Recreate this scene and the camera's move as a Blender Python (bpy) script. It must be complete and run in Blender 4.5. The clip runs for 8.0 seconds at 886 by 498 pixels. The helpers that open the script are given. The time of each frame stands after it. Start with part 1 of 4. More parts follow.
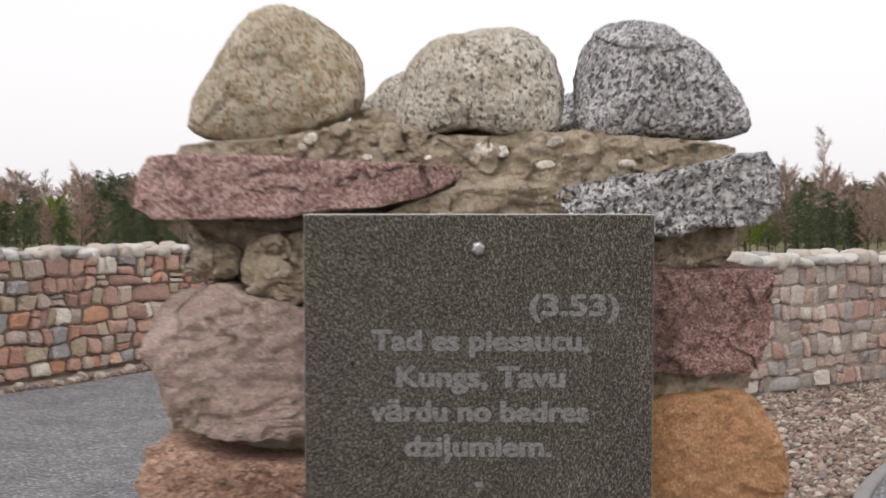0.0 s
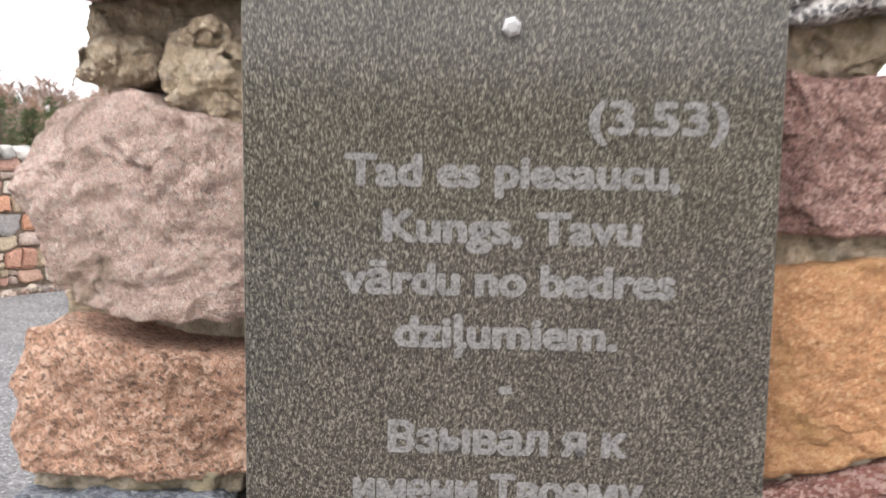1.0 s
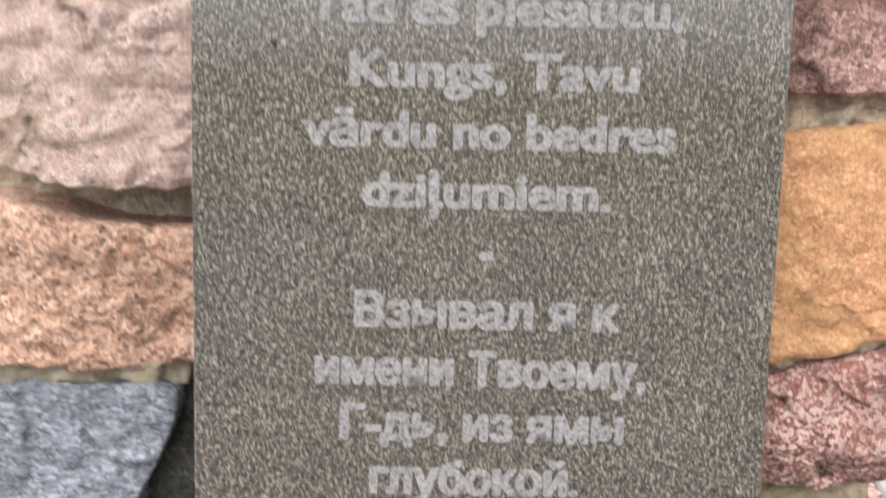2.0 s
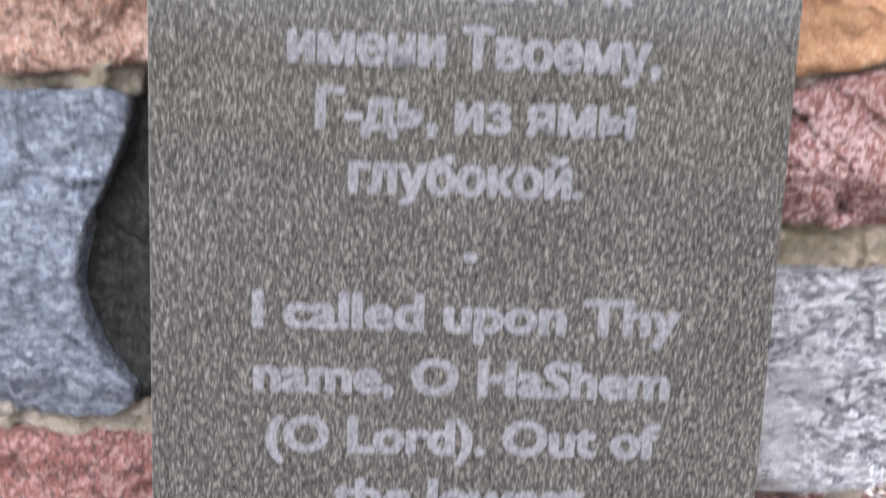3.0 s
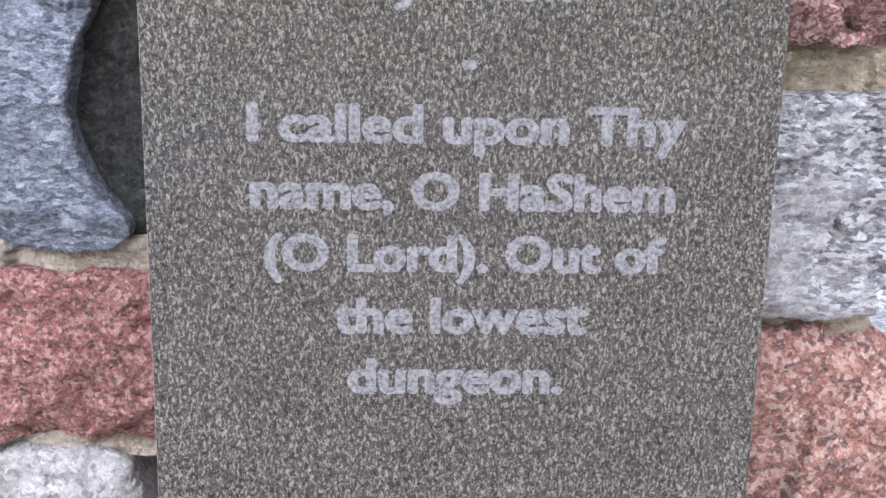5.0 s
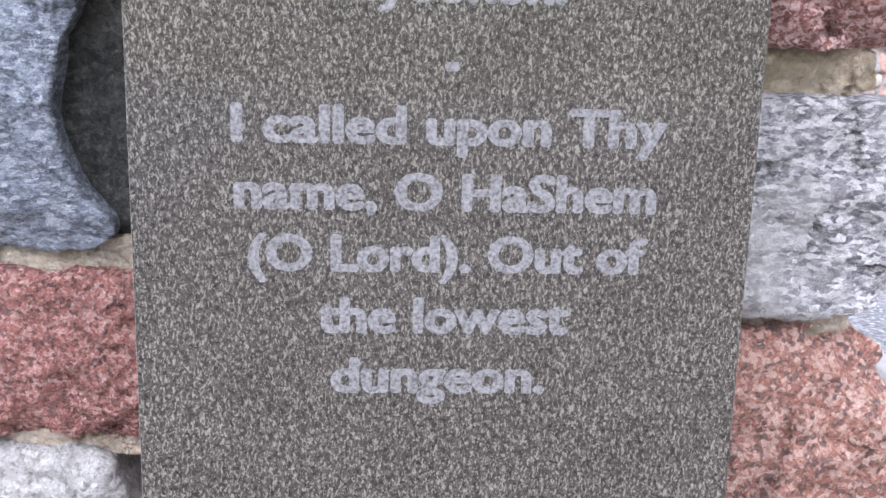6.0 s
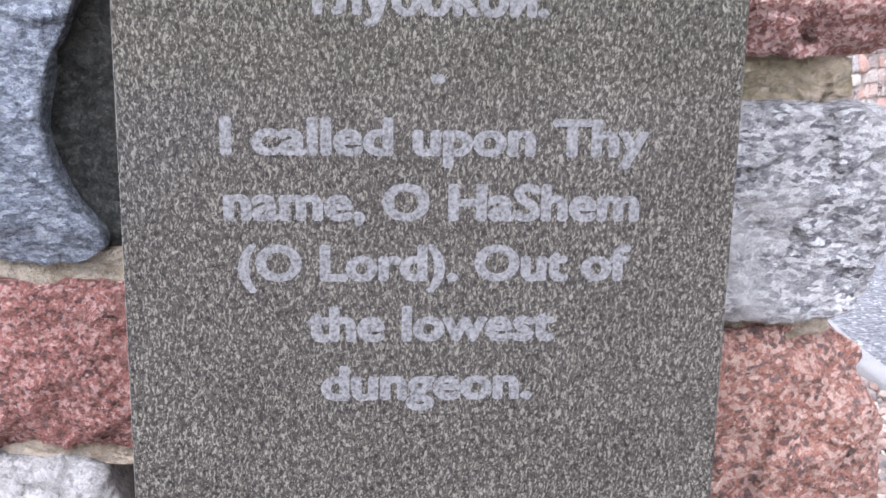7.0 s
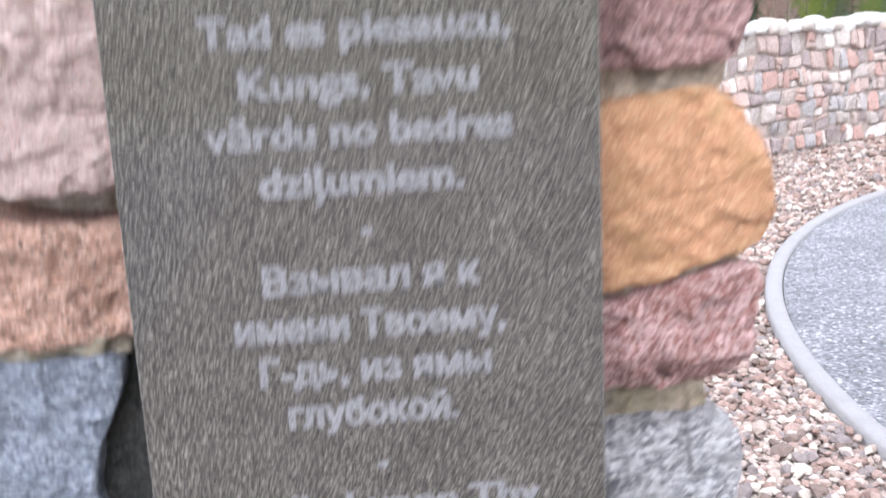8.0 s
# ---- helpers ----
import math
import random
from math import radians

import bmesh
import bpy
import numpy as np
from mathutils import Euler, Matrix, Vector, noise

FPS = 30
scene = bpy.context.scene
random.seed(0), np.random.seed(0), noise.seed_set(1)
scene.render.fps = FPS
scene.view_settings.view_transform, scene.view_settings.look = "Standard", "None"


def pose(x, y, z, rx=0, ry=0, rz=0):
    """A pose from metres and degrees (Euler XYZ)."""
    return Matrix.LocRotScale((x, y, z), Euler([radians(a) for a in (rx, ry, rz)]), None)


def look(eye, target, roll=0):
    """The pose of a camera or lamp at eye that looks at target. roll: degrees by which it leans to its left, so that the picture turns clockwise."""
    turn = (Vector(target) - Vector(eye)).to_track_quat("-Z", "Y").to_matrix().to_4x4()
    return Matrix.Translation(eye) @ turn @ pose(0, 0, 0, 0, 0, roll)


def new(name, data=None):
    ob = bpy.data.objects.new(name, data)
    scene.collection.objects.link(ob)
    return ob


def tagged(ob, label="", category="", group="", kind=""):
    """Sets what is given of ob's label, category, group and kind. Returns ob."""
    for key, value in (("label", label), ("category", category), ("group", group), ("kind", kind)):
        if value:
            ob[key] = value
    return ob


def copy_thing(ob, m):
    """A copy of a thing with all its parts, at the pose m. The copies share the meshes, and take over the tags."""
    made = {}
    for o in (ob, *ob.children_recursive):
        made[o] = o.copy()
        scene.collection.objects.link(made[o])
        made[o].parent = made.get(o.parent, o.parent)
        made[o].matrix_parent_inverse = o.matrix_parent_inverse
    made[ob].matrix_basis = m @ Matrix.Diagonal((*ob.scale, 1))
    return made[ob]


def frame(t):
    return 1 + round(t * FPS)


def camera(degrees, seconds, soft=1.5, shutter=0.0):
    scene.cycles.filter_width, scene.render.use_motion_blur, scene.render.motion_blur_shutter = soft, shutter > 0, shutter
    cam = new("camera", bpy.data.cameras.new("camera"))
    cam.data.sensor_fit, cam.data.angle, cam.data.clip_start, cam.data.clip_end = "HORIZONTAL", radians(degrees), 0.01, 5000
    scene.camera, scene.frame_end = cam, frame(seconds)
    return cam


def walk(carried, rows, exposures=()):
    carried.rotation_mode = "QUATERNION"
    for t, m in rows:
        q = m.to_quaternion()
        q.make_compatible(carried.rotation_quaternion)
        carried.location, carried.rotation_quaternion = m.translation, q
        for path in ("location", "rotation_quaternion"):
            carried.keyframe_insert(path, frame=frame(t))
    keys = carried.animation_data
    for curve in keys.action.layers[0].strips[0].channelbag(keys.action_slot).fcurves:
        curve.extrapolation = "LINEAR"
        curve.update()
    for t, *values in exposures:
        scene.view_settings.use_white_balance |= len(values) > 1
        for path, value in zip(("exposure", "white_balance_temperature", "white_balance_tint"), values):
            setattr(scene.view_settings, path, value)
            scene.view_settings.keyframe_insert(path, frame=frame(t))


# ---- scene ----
from mathutils.bvhtree import BVHTree

cam = camera(45.0, 8.0, 1.5, 0.5)
PATH = [
    (0, (-0.019, -1.218, 1.475), (-0.054, 0.779, 1.369), 0.0),
    (0.2, (-0.018, -1.106, 1.458), (-0.026, 0.891, 1.344), 1.4),
    (0.5, (-0.012, -0.965, 1.43), (0.016, 1.021, 1.191), 2.6),
    (0.8, (-0.01, -0.853, 1.369), (-0.053, 1.134, 1.14), 0.7),
    (1, (-0.014, -0.798, 1.353), (-0.099, 1.183, 1.089), 0.8),
    (1.5, (-0.029, -0.746, 1.304), (-0.04, 1.234, 1.02), 0.3),
    (2, (-0.032, -0.723, 1.25), (-0.023, 1.255, 0.957), 1.4),
    (2.2, (-0.036, -0.71, 1.216), (0.03, 1.266, 0.921), 1.6),
    (3.3, (-0.05, -0.654, 1.0), (0.047, 1.307, 0.62), 2.2),
    (3.5, (-0.051, -0.649, 0.976), (0.047, 1.31, 0.587), 2.1),
    (4, (-0.053, -0.647, 0.969), (0.032, 1.306, 0.545), 1.7),
    (4.5, (-0.05, -0.658, 0.967), (0.036, 1.29, 0.52), 1.2),
    (6, (-0.043, -0.672, 0.97), (0.077, 1.272, 0.513), 1.5),
    (6.5, (-0.043, -0.675, 0.972), (0.087, 1.268, 0.517), 1.2),
    (7, (-0.046, -0.682, 0.976), (0.104, 1.261, 0.526), 1.0),
    (7.2, (-0.046, -0.698, 0.993), (0.107, 1.249, 0.564), 1.3),
    (7.5, (-0.045, -0.735, 1.075), (0.108, 1.209, 0.631), 0.4),
    (7.7, (-0.032, -0.77, 1.164), (0.092, 1.171, 0.698), -1.9),
    (7.8, (-0.045, -0.801, 1.205), (0.131, 1.14, 0.757), -1.6),
    (7.9, (-0.017, -0.842, 1.264), (0.125, 1.102, 0.817), -2.3),
    (8, (0.009, -0.873, 1.33), (0.131, 1.068, 0.861), -2.9),
]
# the pillar's own frame leans 1.8 degrees towards the viewer
PILLAR = pose(0, 1.8, 0, 1.8, 0, 0) @ pose(0, -1.8, 0.15)
EXPOSURES = [(0.0, 0.1, 6700, 14), (0.5, 0.72, 6700, 13), (1.0, 1.12, 6700, 13), (1.5, 1.52, 6650, 13), (2.2, 1.58, 6550, 13), (3.3, 1.56, 5750, 18), (4.5, 1.56, 5750, 18), (7.0, 1.58, 5750, 18), (8.0, 1.56, 5800, 16)]
walk(cam, [(t, PILLAR @ look(eye, target, roll)) for t, eye, target, roll in PATH], EXPOSURES)

# ---------------------------------------------------------------- light
world = bpy.data.worlds.new("overcast_sky")
scene.world = world
world.use_nodes = True
wn, wl = world.node_tree.nodes, world.node_tree.links
sky = wn.new("ShaderNodeTexSky")
sky.sky_type, sky.sun_disc = "NISHITA", False
sky.sun_elevation, sky.sun_rotation = radians(42), radians(200)
sky.air_density, sky.dust_density, sky.ozone_density = 1.0, 6.0, 1.0
pale = wn.new("ShaderNodeHueSaturation")
pale.inputs["Saturation"].default_value = 0.18
wl.new(sky.outputs[0], pale.inputs["Color"])
cloud = wn.new("ShaderNodeMix")
cloud.data_type = "RGBA"
cloud.inputs[0].default_value = 0.75
cloud.inputs[7].default_value = (7.2, 7.3, 7.5, 1)
wl.new(pale.outputs[0], cloud.inputs[6])
wl.new(cloud.outputs[2], wn["Background"].inputs["Color"])
wn["Background"].inputs["Strength"].default_value = 0.15
sun_data = bpy.data.lights.new("sun", "SUN")
sun_data.energy, sun_data.angle, sun_data.color = 0.5, radians(40), (1.0, 0.97, 0.93)
sun = new("sun", sun_data)
sun.matrix_world = look((-6, -16, 17), (0, 0, 0))


# ---------------------------------------------------------------- materials
class Nodes:
    """A small writer for procedural materials."""

    def __init__(self, name, roughness=0.8, metallic=0.0, specular=0.5):
        self.material = bpy.data.materials.new(name)
        self.material.use_nodes = True
        self.tree = self.material.node_tree
        self.shader = self.tree.nodes["Principled BSDF"]
        self.shader.inputs["Roughness"].default_value = roughness
        self.shader.inputs["Metallic"].default_value = metallic
        self.shader.inputs["Specular IOR Level"].default_value = specular
        self.coords = self.tree.nodes.new("ShaderNodeTexCoord").outputs["Object"]

    def link(self, a, b):
        self.tree.links.new(a, b)

    def noise(self, scale, detail=4.0, rough=0.6, vector=None, distortion=0.0):
        n = self.tree.nodes.new("ShaderNodeTexNoise")
        n.inputs["Scale"].default_value, n.inputs["Detail"].default_value = scale, detail
        n.inputs["Roughness"].default_value, n.inputs["Distortion"].default_value = rough, distortion
        self.link(vector or self.coords, n.inputs["Vector"])
        return n.outputs["Fac"]

    def cells(self, scale, vector=None, out="Color", feature="F1"):
        n = self.tree.nodes.new("ShaderNodeTexVoronoi")
        n.feature = feature
        n.inputs["Scale"].default_value = scale
        self.link(vector or self.coords, n.inputs["Vector"])
        if out == "Distance":
            return n.outputs["Distance"]
        s = self.tree.nodes.new("ShaderNodeSeparateColor")
        self.link(n.outputs["Color"], s.inputs[0])
        return s.outputs[0]

    def warped(self, scale, amount):
        n = self.tree.nodes.new("ShaderNodeTexNoise")
        n.inputs["Scale"].default_value, n.inputs["Detail"].default_value = scale, 3.0
        self.link(self.coords, n.inputs["Vector"])
        m = self.tree.nodes.new("ShaderNodeVectorMath")
        m.operation = "MULTIPLY_ADD"
        m.inputs[1].default_value = (amount, amount, amount)
        self.link(n.outputs["Color"], m.inputs[0])
        self.link(self.coords, m.inputs[2])
        return m.outputs[0]

    def ramp(self, fac, stops, constant=False):
        n = self.tree.nodes.new("ShaderNodeValToRGB")
        r = n.color_ramp
        r.interpolation = "CONSTANT" if constant else "LINEAR"
        while len(r.elements) < len(stops):
            r.elements.new(0.5)
        for e, (at, c) in zip(r.elements, stops):
            e.position = at
            e.color = (*c, 1) if len(c) == 3 else c
        self.link(fac, n.inputs["Fac"])
        return n.outputs["Color"]

    def mix(self, fac, a, b, mode="MIX"):
        n = self.tree.nodes.new("ShaderNodeMix")
        n.data_type, n.blend_type = "RGBA", mode
        for socket, v in ((n.inputs[0], fac), (n.inputs[6], a), (n.inputs[7], b)):
            if isinstance(v, (int, float)):
                socket.default_value = v
            elif isinstance(v, tuple):
                socket.default_value = (*v, 1)
            else:
                self.link(v, socket)
        return n.outputs[2]

    def grey(self, fac, lo, hi, a=0.0, b=1.0):
        n = self.tree.nodes.new("ShaderNodeMapRange")
        for i, v in ((1, lo), (2, hi), (3, a), (4, b)):
            n.inputs[i].default_value = v
        self.link(fac, n.inputs[0])
        return n.outputs[0]

    def bump(self, heights):
        """heights: (socket, strength, distance) from coarse to fine."""
        last = None
        for h, strength, distance in heights:
            n = self.tree.nodes.new("ShaderNodeBump")
            n.inputs["Strength"].default_value, n.inputs["Distance"].default_value = strength, distance
            self.link(h, n.inputs["Height"])
            if last:
                self.link(last, n.inputs["Normal"])
            last = n.outputs[0]
        self.link(last, self.shader.inputs["Normal"])

    def colour(self, c):
        self.link(c, self.shader.inputs["Base Color"])
        return self.material


def grey3(v):
    return (v, v, v)


def granite(name, body, pale_grain, dark_grain, size=0.006, share=(0.25, 0.2), stain=None, lichen=None, rough=0.85, relief=0.5, band=0.0, spread=0.35, blend=0.4, crisp=0.1):
    """Coarse-grained stone: crystals of three colours, broken up, with stains at hand size and lichen where asked."""
    k = Nodes(name, rough, 0.0, 0.35)
    v = k.warped(0.5 / size, size * 1.6)
    if band:
        m = k.tree.nodes.new("ShaderNodeMapping")
        m.inputs["Scale"].default_value = (0.42, 0.42, 1.0)
        m.inputs["Rotation"].default_value = (0, band, 0)
        k.link(v, m.inputs["Vector"])
        v = m.outputs[0]
    half = k.tree.nodes.new("ShaderNodeMath")
    half.operation = "ADD"
    k.link(k.grey(k.cells(1.0 / size, v), 0.0, 1.0, 0.0, 0.5), half.inputs[0])
    k.link(k.grey(k.noise(0.75 / size, 4.0, 0.8, v), 0.27, 0.73, 0.0, 0.5), half.inputs[1])
    crystal = half.outputs[0]
    light, dark = math.sqrt(share[0] * 0.6), math.sqrt(share[1] * 0.6)
    base = k.ramp(crystal, [(max(0.0, dark - crisp), dark_grain), (dark + crisp * 0.6, tuple(0.75 * c for c in body)), (0.5, body), (1.0 - light - crisp * 0.6, tuple(min(1, 1.08 * c) for c in body)), (min(1.0, 1.0 - light + crisp), pale_grain)])
    fine = k.cells(2.6 / size, v)
    fine_c = k.ramp(fine, [(0.0, tuple(0.55 * c for c in body)), (0.5, body), (1.0, pale_grain)])
    base = k.mix(blend, base, fine_c)
    cloud = k.noise(7.0, 5.0, 0.65)
    base = k.mix(1.0, base, k.ramp(cloud, [(0.25, grey3(1.0 - spread * 0.6)), (0.75, grey3(1.0 + spread * 0.75))]), "MULTIPLY")
    if stain:
        patch = k.noise(11.0, 5.0, 0.7, distortion=0.6)
        base = k.mix(k.grey(patch, 0.5, 0.68, 0.0, 0.75), base, stain)
    if lichen:
        spots = k.cells(46.0, k.warped(120, 0.009), "Distance")
        where = k.noise(14.0, 3.0)
        m = k.tree.nodes.new("ShaderNodeMath")
        m.operation = "MULTIPLY"
        k.link(k.grey(spots, 0.24, 0.36, 0.95, 0.0), m.inputs[0])
        k.link(k.grey(where, 0.41, 0.49), m.inputs[1])
        base = k.mix(m.outputs[0], base, lichen)
    k.bump([(k.noise(24.0, 8.0, 0.72), relief * 1.5, 0.024), (k.noise(95.0, 5.0, 0.75), relief * 1.2, 0.009), (k.noise(300.0, 4.0, 0.75), relief * 1.2, 0.004), (crystal, relief * 0.35, 0.0015)])
    return k.colour(base)


def mortar_material(name="mortar", tones=((0.22, 0.17, 0.115), (0.53, 0.43, 0.315), (0.80, 0.70, 0.57))):
    k = Nodes(name, 0.95, 0, 0.2)
    c = k.ramp(k.noise(38, 7, 0.8), [(0.3, tones[0]), (0.5, tones[1]), (0.7, tones[2])])
    c = k.mix(k.grey(k.cells(45, k.warped(60, 0.02), "Distance"), 0.18, 0.30, 0.5, 0.0), c, tones[2])
    grit = k.cells(210, None)
    c = k.mix(k.grey(grit, 0.8, 0.95, 0, 0.45), c, (0.5, 0.46, 0.4))
    c = k.mix(k.grey(k.noise(9, 4, 0.7), 0.54, 0.68, 0, 0.65), c, (0.23, 0.20, 0.115))
    k.bump([(k.noise(38, 6, 0.7), 1.0, 0.02), (k.noise(130, 5, 0.7), 0.8, 0.008), (k.noise(340, 4, 0.7), 0.7, 0.004)])
    return k.colour(c)


def plaque_material():
    """Polished grey stone: pale needle crystals lying every way in a dark ground."""
    k = Nodes("polished_grey_granite", 0.14, 0, 0.5)

    def needles(turn, scale, slim):
        m = k.tree.nodes.new("ShaderNodeMapping")
        m.inputs["Rotation"].default_value = (0, radians(turn), 0)
        m.inputs["Scale"].default_value = (1.0, 1.0, slim)
        k.link(k.warped(160, 0.004), m.inputs["Vector"])
        return k.noise(scale, 2.0, 0.7, m.outputs[0])

    c = k.ramp(k.noise(260, 3.0, 0.75), [(0.34, (0.017, 0.016, 0.015)), (0.50, (0.047, 0.043, 0.038)), (0.66, (0.105, 0.096, 0.080))])
    for turn, scale, slim in ((38, 430, 0.42), (-31, 520, 0.45), (84, 580, 0.55)):
        c = k.mix(k.grey(needles(turn, scale, slim), 0.57, 0.655, 0.0, 0.7), c, (0.242, 0.229, 0.194))
    c = k.mix(k.grey(needles(10, 380, 0.5), 0.58, 0.68, 0.0, 0.6), c, (0.016, 0.015, 0.016))
    c = k.mix(1.0, c, k.ramp(k.noise(14, 5, 0.7), [(0.3, grey3(0.80)), (0.7, grey3(1.12))]), "MULTIPLY")
    k.link(k.grey(k.noise(25, 4, 0.7), 0.3, 0.7, 0.05, 0.11), k.shader.inputs["Roughness"])
    k.bump([(k.noise(700, 2, 0.6), 0.05, 0.0006)])
    return k.colour(c)


def letter_material():
    """Sandblasted strokes, in which the grain of the stone still shows."""
    k = Nodes("frosted_engraving", 0.85, 0, 0.3)
    c = k.ramp(k.noise(380, 3.0, 0.75), [(0.36, (0.085, 0.083, 0.082)), (0.48, (0.170, 0.168, 0.168)), (0.66, (0.26, 0.256, 0.255))])
    c = k.mix(1.0, c, k.ramp(k.noise(45, 4, 0.7), [(0.3, grey3(0.85)), (0.7, grey3(1.1))]), "MULTIPLY")
    k.bump([(k.noise(500, 3, 0.7), 0.3, 0.0006)])
    return k.colour(c)


def plain(name, stops, scale, rough, relief=0.3, depth=0.004, metallic=0.0, fine=None):
    k = Nodes(name, rough, metallic, 0.4)
    c = k.ramp(k.noise(scale, 6, 0.65), stops)
    heights = [(k.noise(scale * 2.3, 5, 0.65), relief, depth)]
    if fine:
        c = k.mix(0.45, c, k.ramp(k.cells(fine), [(0.0, stops[0][1]), (1.0, stops[-1][1])]))
        heights.append((k.cells(fine), relief, depth * 0.6))
    k.bump(heights)
    return k.colour(c)


def asphalt():
    k = Nodes("weathered_asphalt", 0.85, 0, 0.35)
    c = k.ramp(k.noise(2.2, 5, 0.6), [(0.25, (0.165, 0.165, 0.172)), (0.75, (0.275, 0.272, 0.277))])
    c = k.mix(1.0, c, k.ramp(k.cells(75, k.warped(120, 0.008)), [(0.0, grey3(0.45)), (0.6, grey3(0.95)), (0.9, grey3(1.25)), (0.965, grey3(2.0))]), "MULTIPLY")
    c = k.mix(k.grey(k.noise(60, 5, 0.8), 0.58, 0.66, 0, 0.6), c, (0.06, 0.06, 0.062))
    k.bump([(k.noise(40, 5, 0.75), 1.0, 0.015), (k.cells(75, None, "Distance"), 0.8, 0.006)])
    return k.colour(c)


def piece_material(name, palette, rough=0.9, scale=40.0, near=0.5):
    """Each stone takes one tone of the palette by its own random number."""
    k = Nodes(name, rough, 0, 0.3)
    own = k.tree.nodes.new("ShaderNodeObjectInfo").outputs["Random"]
    step = 1.0 / len(palette)
    c = k.ramp(own, [(i * step, p) for i, p in enumerate(palette)], True)
    c = k.mix(1.0, c, k.ramp(k.noise(scale, 6, 0.75), [(0.25, grey3(0.55)), (0.75, grey3(1.25))]), "MULTIPLY")
    c = k.mix(1.0, c, k.ramp(k.cells(160), [(0, grey3(0.75)), (1, grey3(1.2))]), "MULTIPLY")
    k.bump([(k.noise(scale, 6, 0.7), near, 0.012)])
    return k.colour(c)


def island_material(name, palette, rough=0.9, scale=60.0):
    """The same for pieces joined in one mesh."""
    k = Nodes(name, rough, 0, 0.3)
    own = k.tree.nodes.new("ShaderNodeNewGeometry").outputs["Random Per Island"]
    step = 1.0 / len(palette)
    c = k.ramp(own, [(i * step, p) for i, p in enumerate(palette)], True)
    c = k.mix(1.0, c, k.ramp(k.noise(scale, 5, 0.7), [(0.25, grey3(0.65)), (0.75, grey3(1.2))]), "MULTIPLY")
    k.bump([(k.noise(scale * 2, 4, 0.7), 0.4, 0.006)])
    return k.colour(c)


def leaf_material(name, dark, light, rough=0.75):
    k = Nodes(name, rough, 0, 0.25)
    own = k.tree.nodes.new("ShaderNodeNewGeometry").outputs["Random Per Island"]
    tree_own = k.tree.nodes.new("ShaderNodeObjectInfo").outputs["Random"]
    c = k.ramp(own, [(0.0, dark), (1.0, light)])
    c = k.mix(1.0, c, k.ramp(tree_own, [(0.0, (0.75, 0.8, 0.8)), (1.0, (1.2, 1.15, 1.0))]), "MULTIPLY")
    return k.colour(c)


MORTAR = mortar_material()
PALE_MORTAR = mortar_material("pale_joint_mortar", ((0.24, 0.20, 0.135), (0.44, 0.38, 0.29), (0.64, 0.57, 0.48)))
PLAQUE = plaque_material()
LETTER = letter_material()
# unpolished plaque rim, made paler still for the sky's glint on the bevel
SAWN_LIT = plain("sky_lit_sawn_edge", [(0.3, (0.46, 0.44, 0.40)), (0.7, (0.70, 0.67, 0.62))], 300, 0.8, 0.2, 0.0005, fine=600)
STEEL = plain("zinc_steel", [(0.3, (0.30, 0.30, 0.31)), (0.7, (0.46, 0.46, 0.47))], 200, 0.42, 0.1, 0.0004, 0.85)
OCHRE = granite("lichened_ochre_granite", (0.8, 0.625, 0.42), (0.92, 0.86, 0.72), (0.3, 0.21, 0.12), 0.0042, (0.36, 0.17), (0.40, 0.265, 0.11), (0.90, 0.83, 0.67), crisp=0.05, blend=0.25, relief=0.75)
PALE = granite("pale_speckled_granite", (0.58, 0.53, 0.44), (0.78, 0.74, 0.66), (0.045, 0.04, 0.035), 0.0042, (0.32, 0.18), (0.47, 0.40, 0.28), relief=0.45, spread=0.2, blend=0.22, crisp=0.045)
SALT = granite("black_and_white_granite", (0.46, 0.445, 0.45), (0.86, 0.85, 0.84), (0.03, 0.03, 0.035), 0.0042, (0.26, 0.24), None, None, relief=0.6, spread=0.2, blend=0.2, crisp=0.045)
REDSLAB = granite("dark_red_granite", (0.665, 0.362, 0.32), (0.92, 0.748, 0.689), (0.14, 0.075, 0.065), 0.0034, (0.36, 0.14), blend=0.35, crisp=0.06, relief=0.85)
PINK = granite("pale_pink_granite", (0.799, 0.572, 0.491), (0.92, 0.794, 0.726), (0.42, 0.25, 0.2), 0.0036, (0.28, 0.1), (0.46, 0.35, 0.25), spread=0.22, blend=0.45, crisp=0.08, relief=0.95)
ORANGE = granite("orange_pink_granite", (0.713, 0.408, 0.282), (0.92, 0.69, 0.552), (0.13, 0.09, 0.07), 0.0034, (0.28, 0.15), blend=0.3, crisp=0.06, relief=0.85)
PURPLE = granite("purple_red_gneiss", (0.499, 0.28, 0.238), (0.808, 0.594, 0.546), (0.16, 0.085, 0.08), 0.003, (0.24, 0.22), blend=0.4, crisp=0.08, relief=0.9)
SAND = granite("orange_sandstone", (0.52, 0.262, 0.132), (0.654, 0.447, 0.267), (0.44, 0.2, 0.09), 0.003, (0.2, 0.15), (0.50, 0.31, 0.14), relief=0.5, spread=0.22)
BLUE = granite("blue_grey_gneiss", (0.23, 0.26, 0.31), (0.50, 0.53, 0.57), (0.07, 0.08, 0.10), 0.0026, (0.22, 0.25), relief=0.7, band=0.05)
# damp stone, with the shade of the hollow mixed into its near-black tones
DARK = granite("damp_shaded_gneiss", (0.048, 0.051, 0.045), (0.136, 0.136, 0.12), (0.011, 0.012, 0.011), 0.0045, (0.16, 0.3), (0.11, 0.10, 0.085), relief=0.8)
RED = granite("red_granite", (0.528, 0.218, 0.174), (0.792, 0.541, 0.488), (0.11, 0.075, 0.075), 0.003, (0.24, 0.22), blend=0.3, crisp=0.07, relief=0.9)
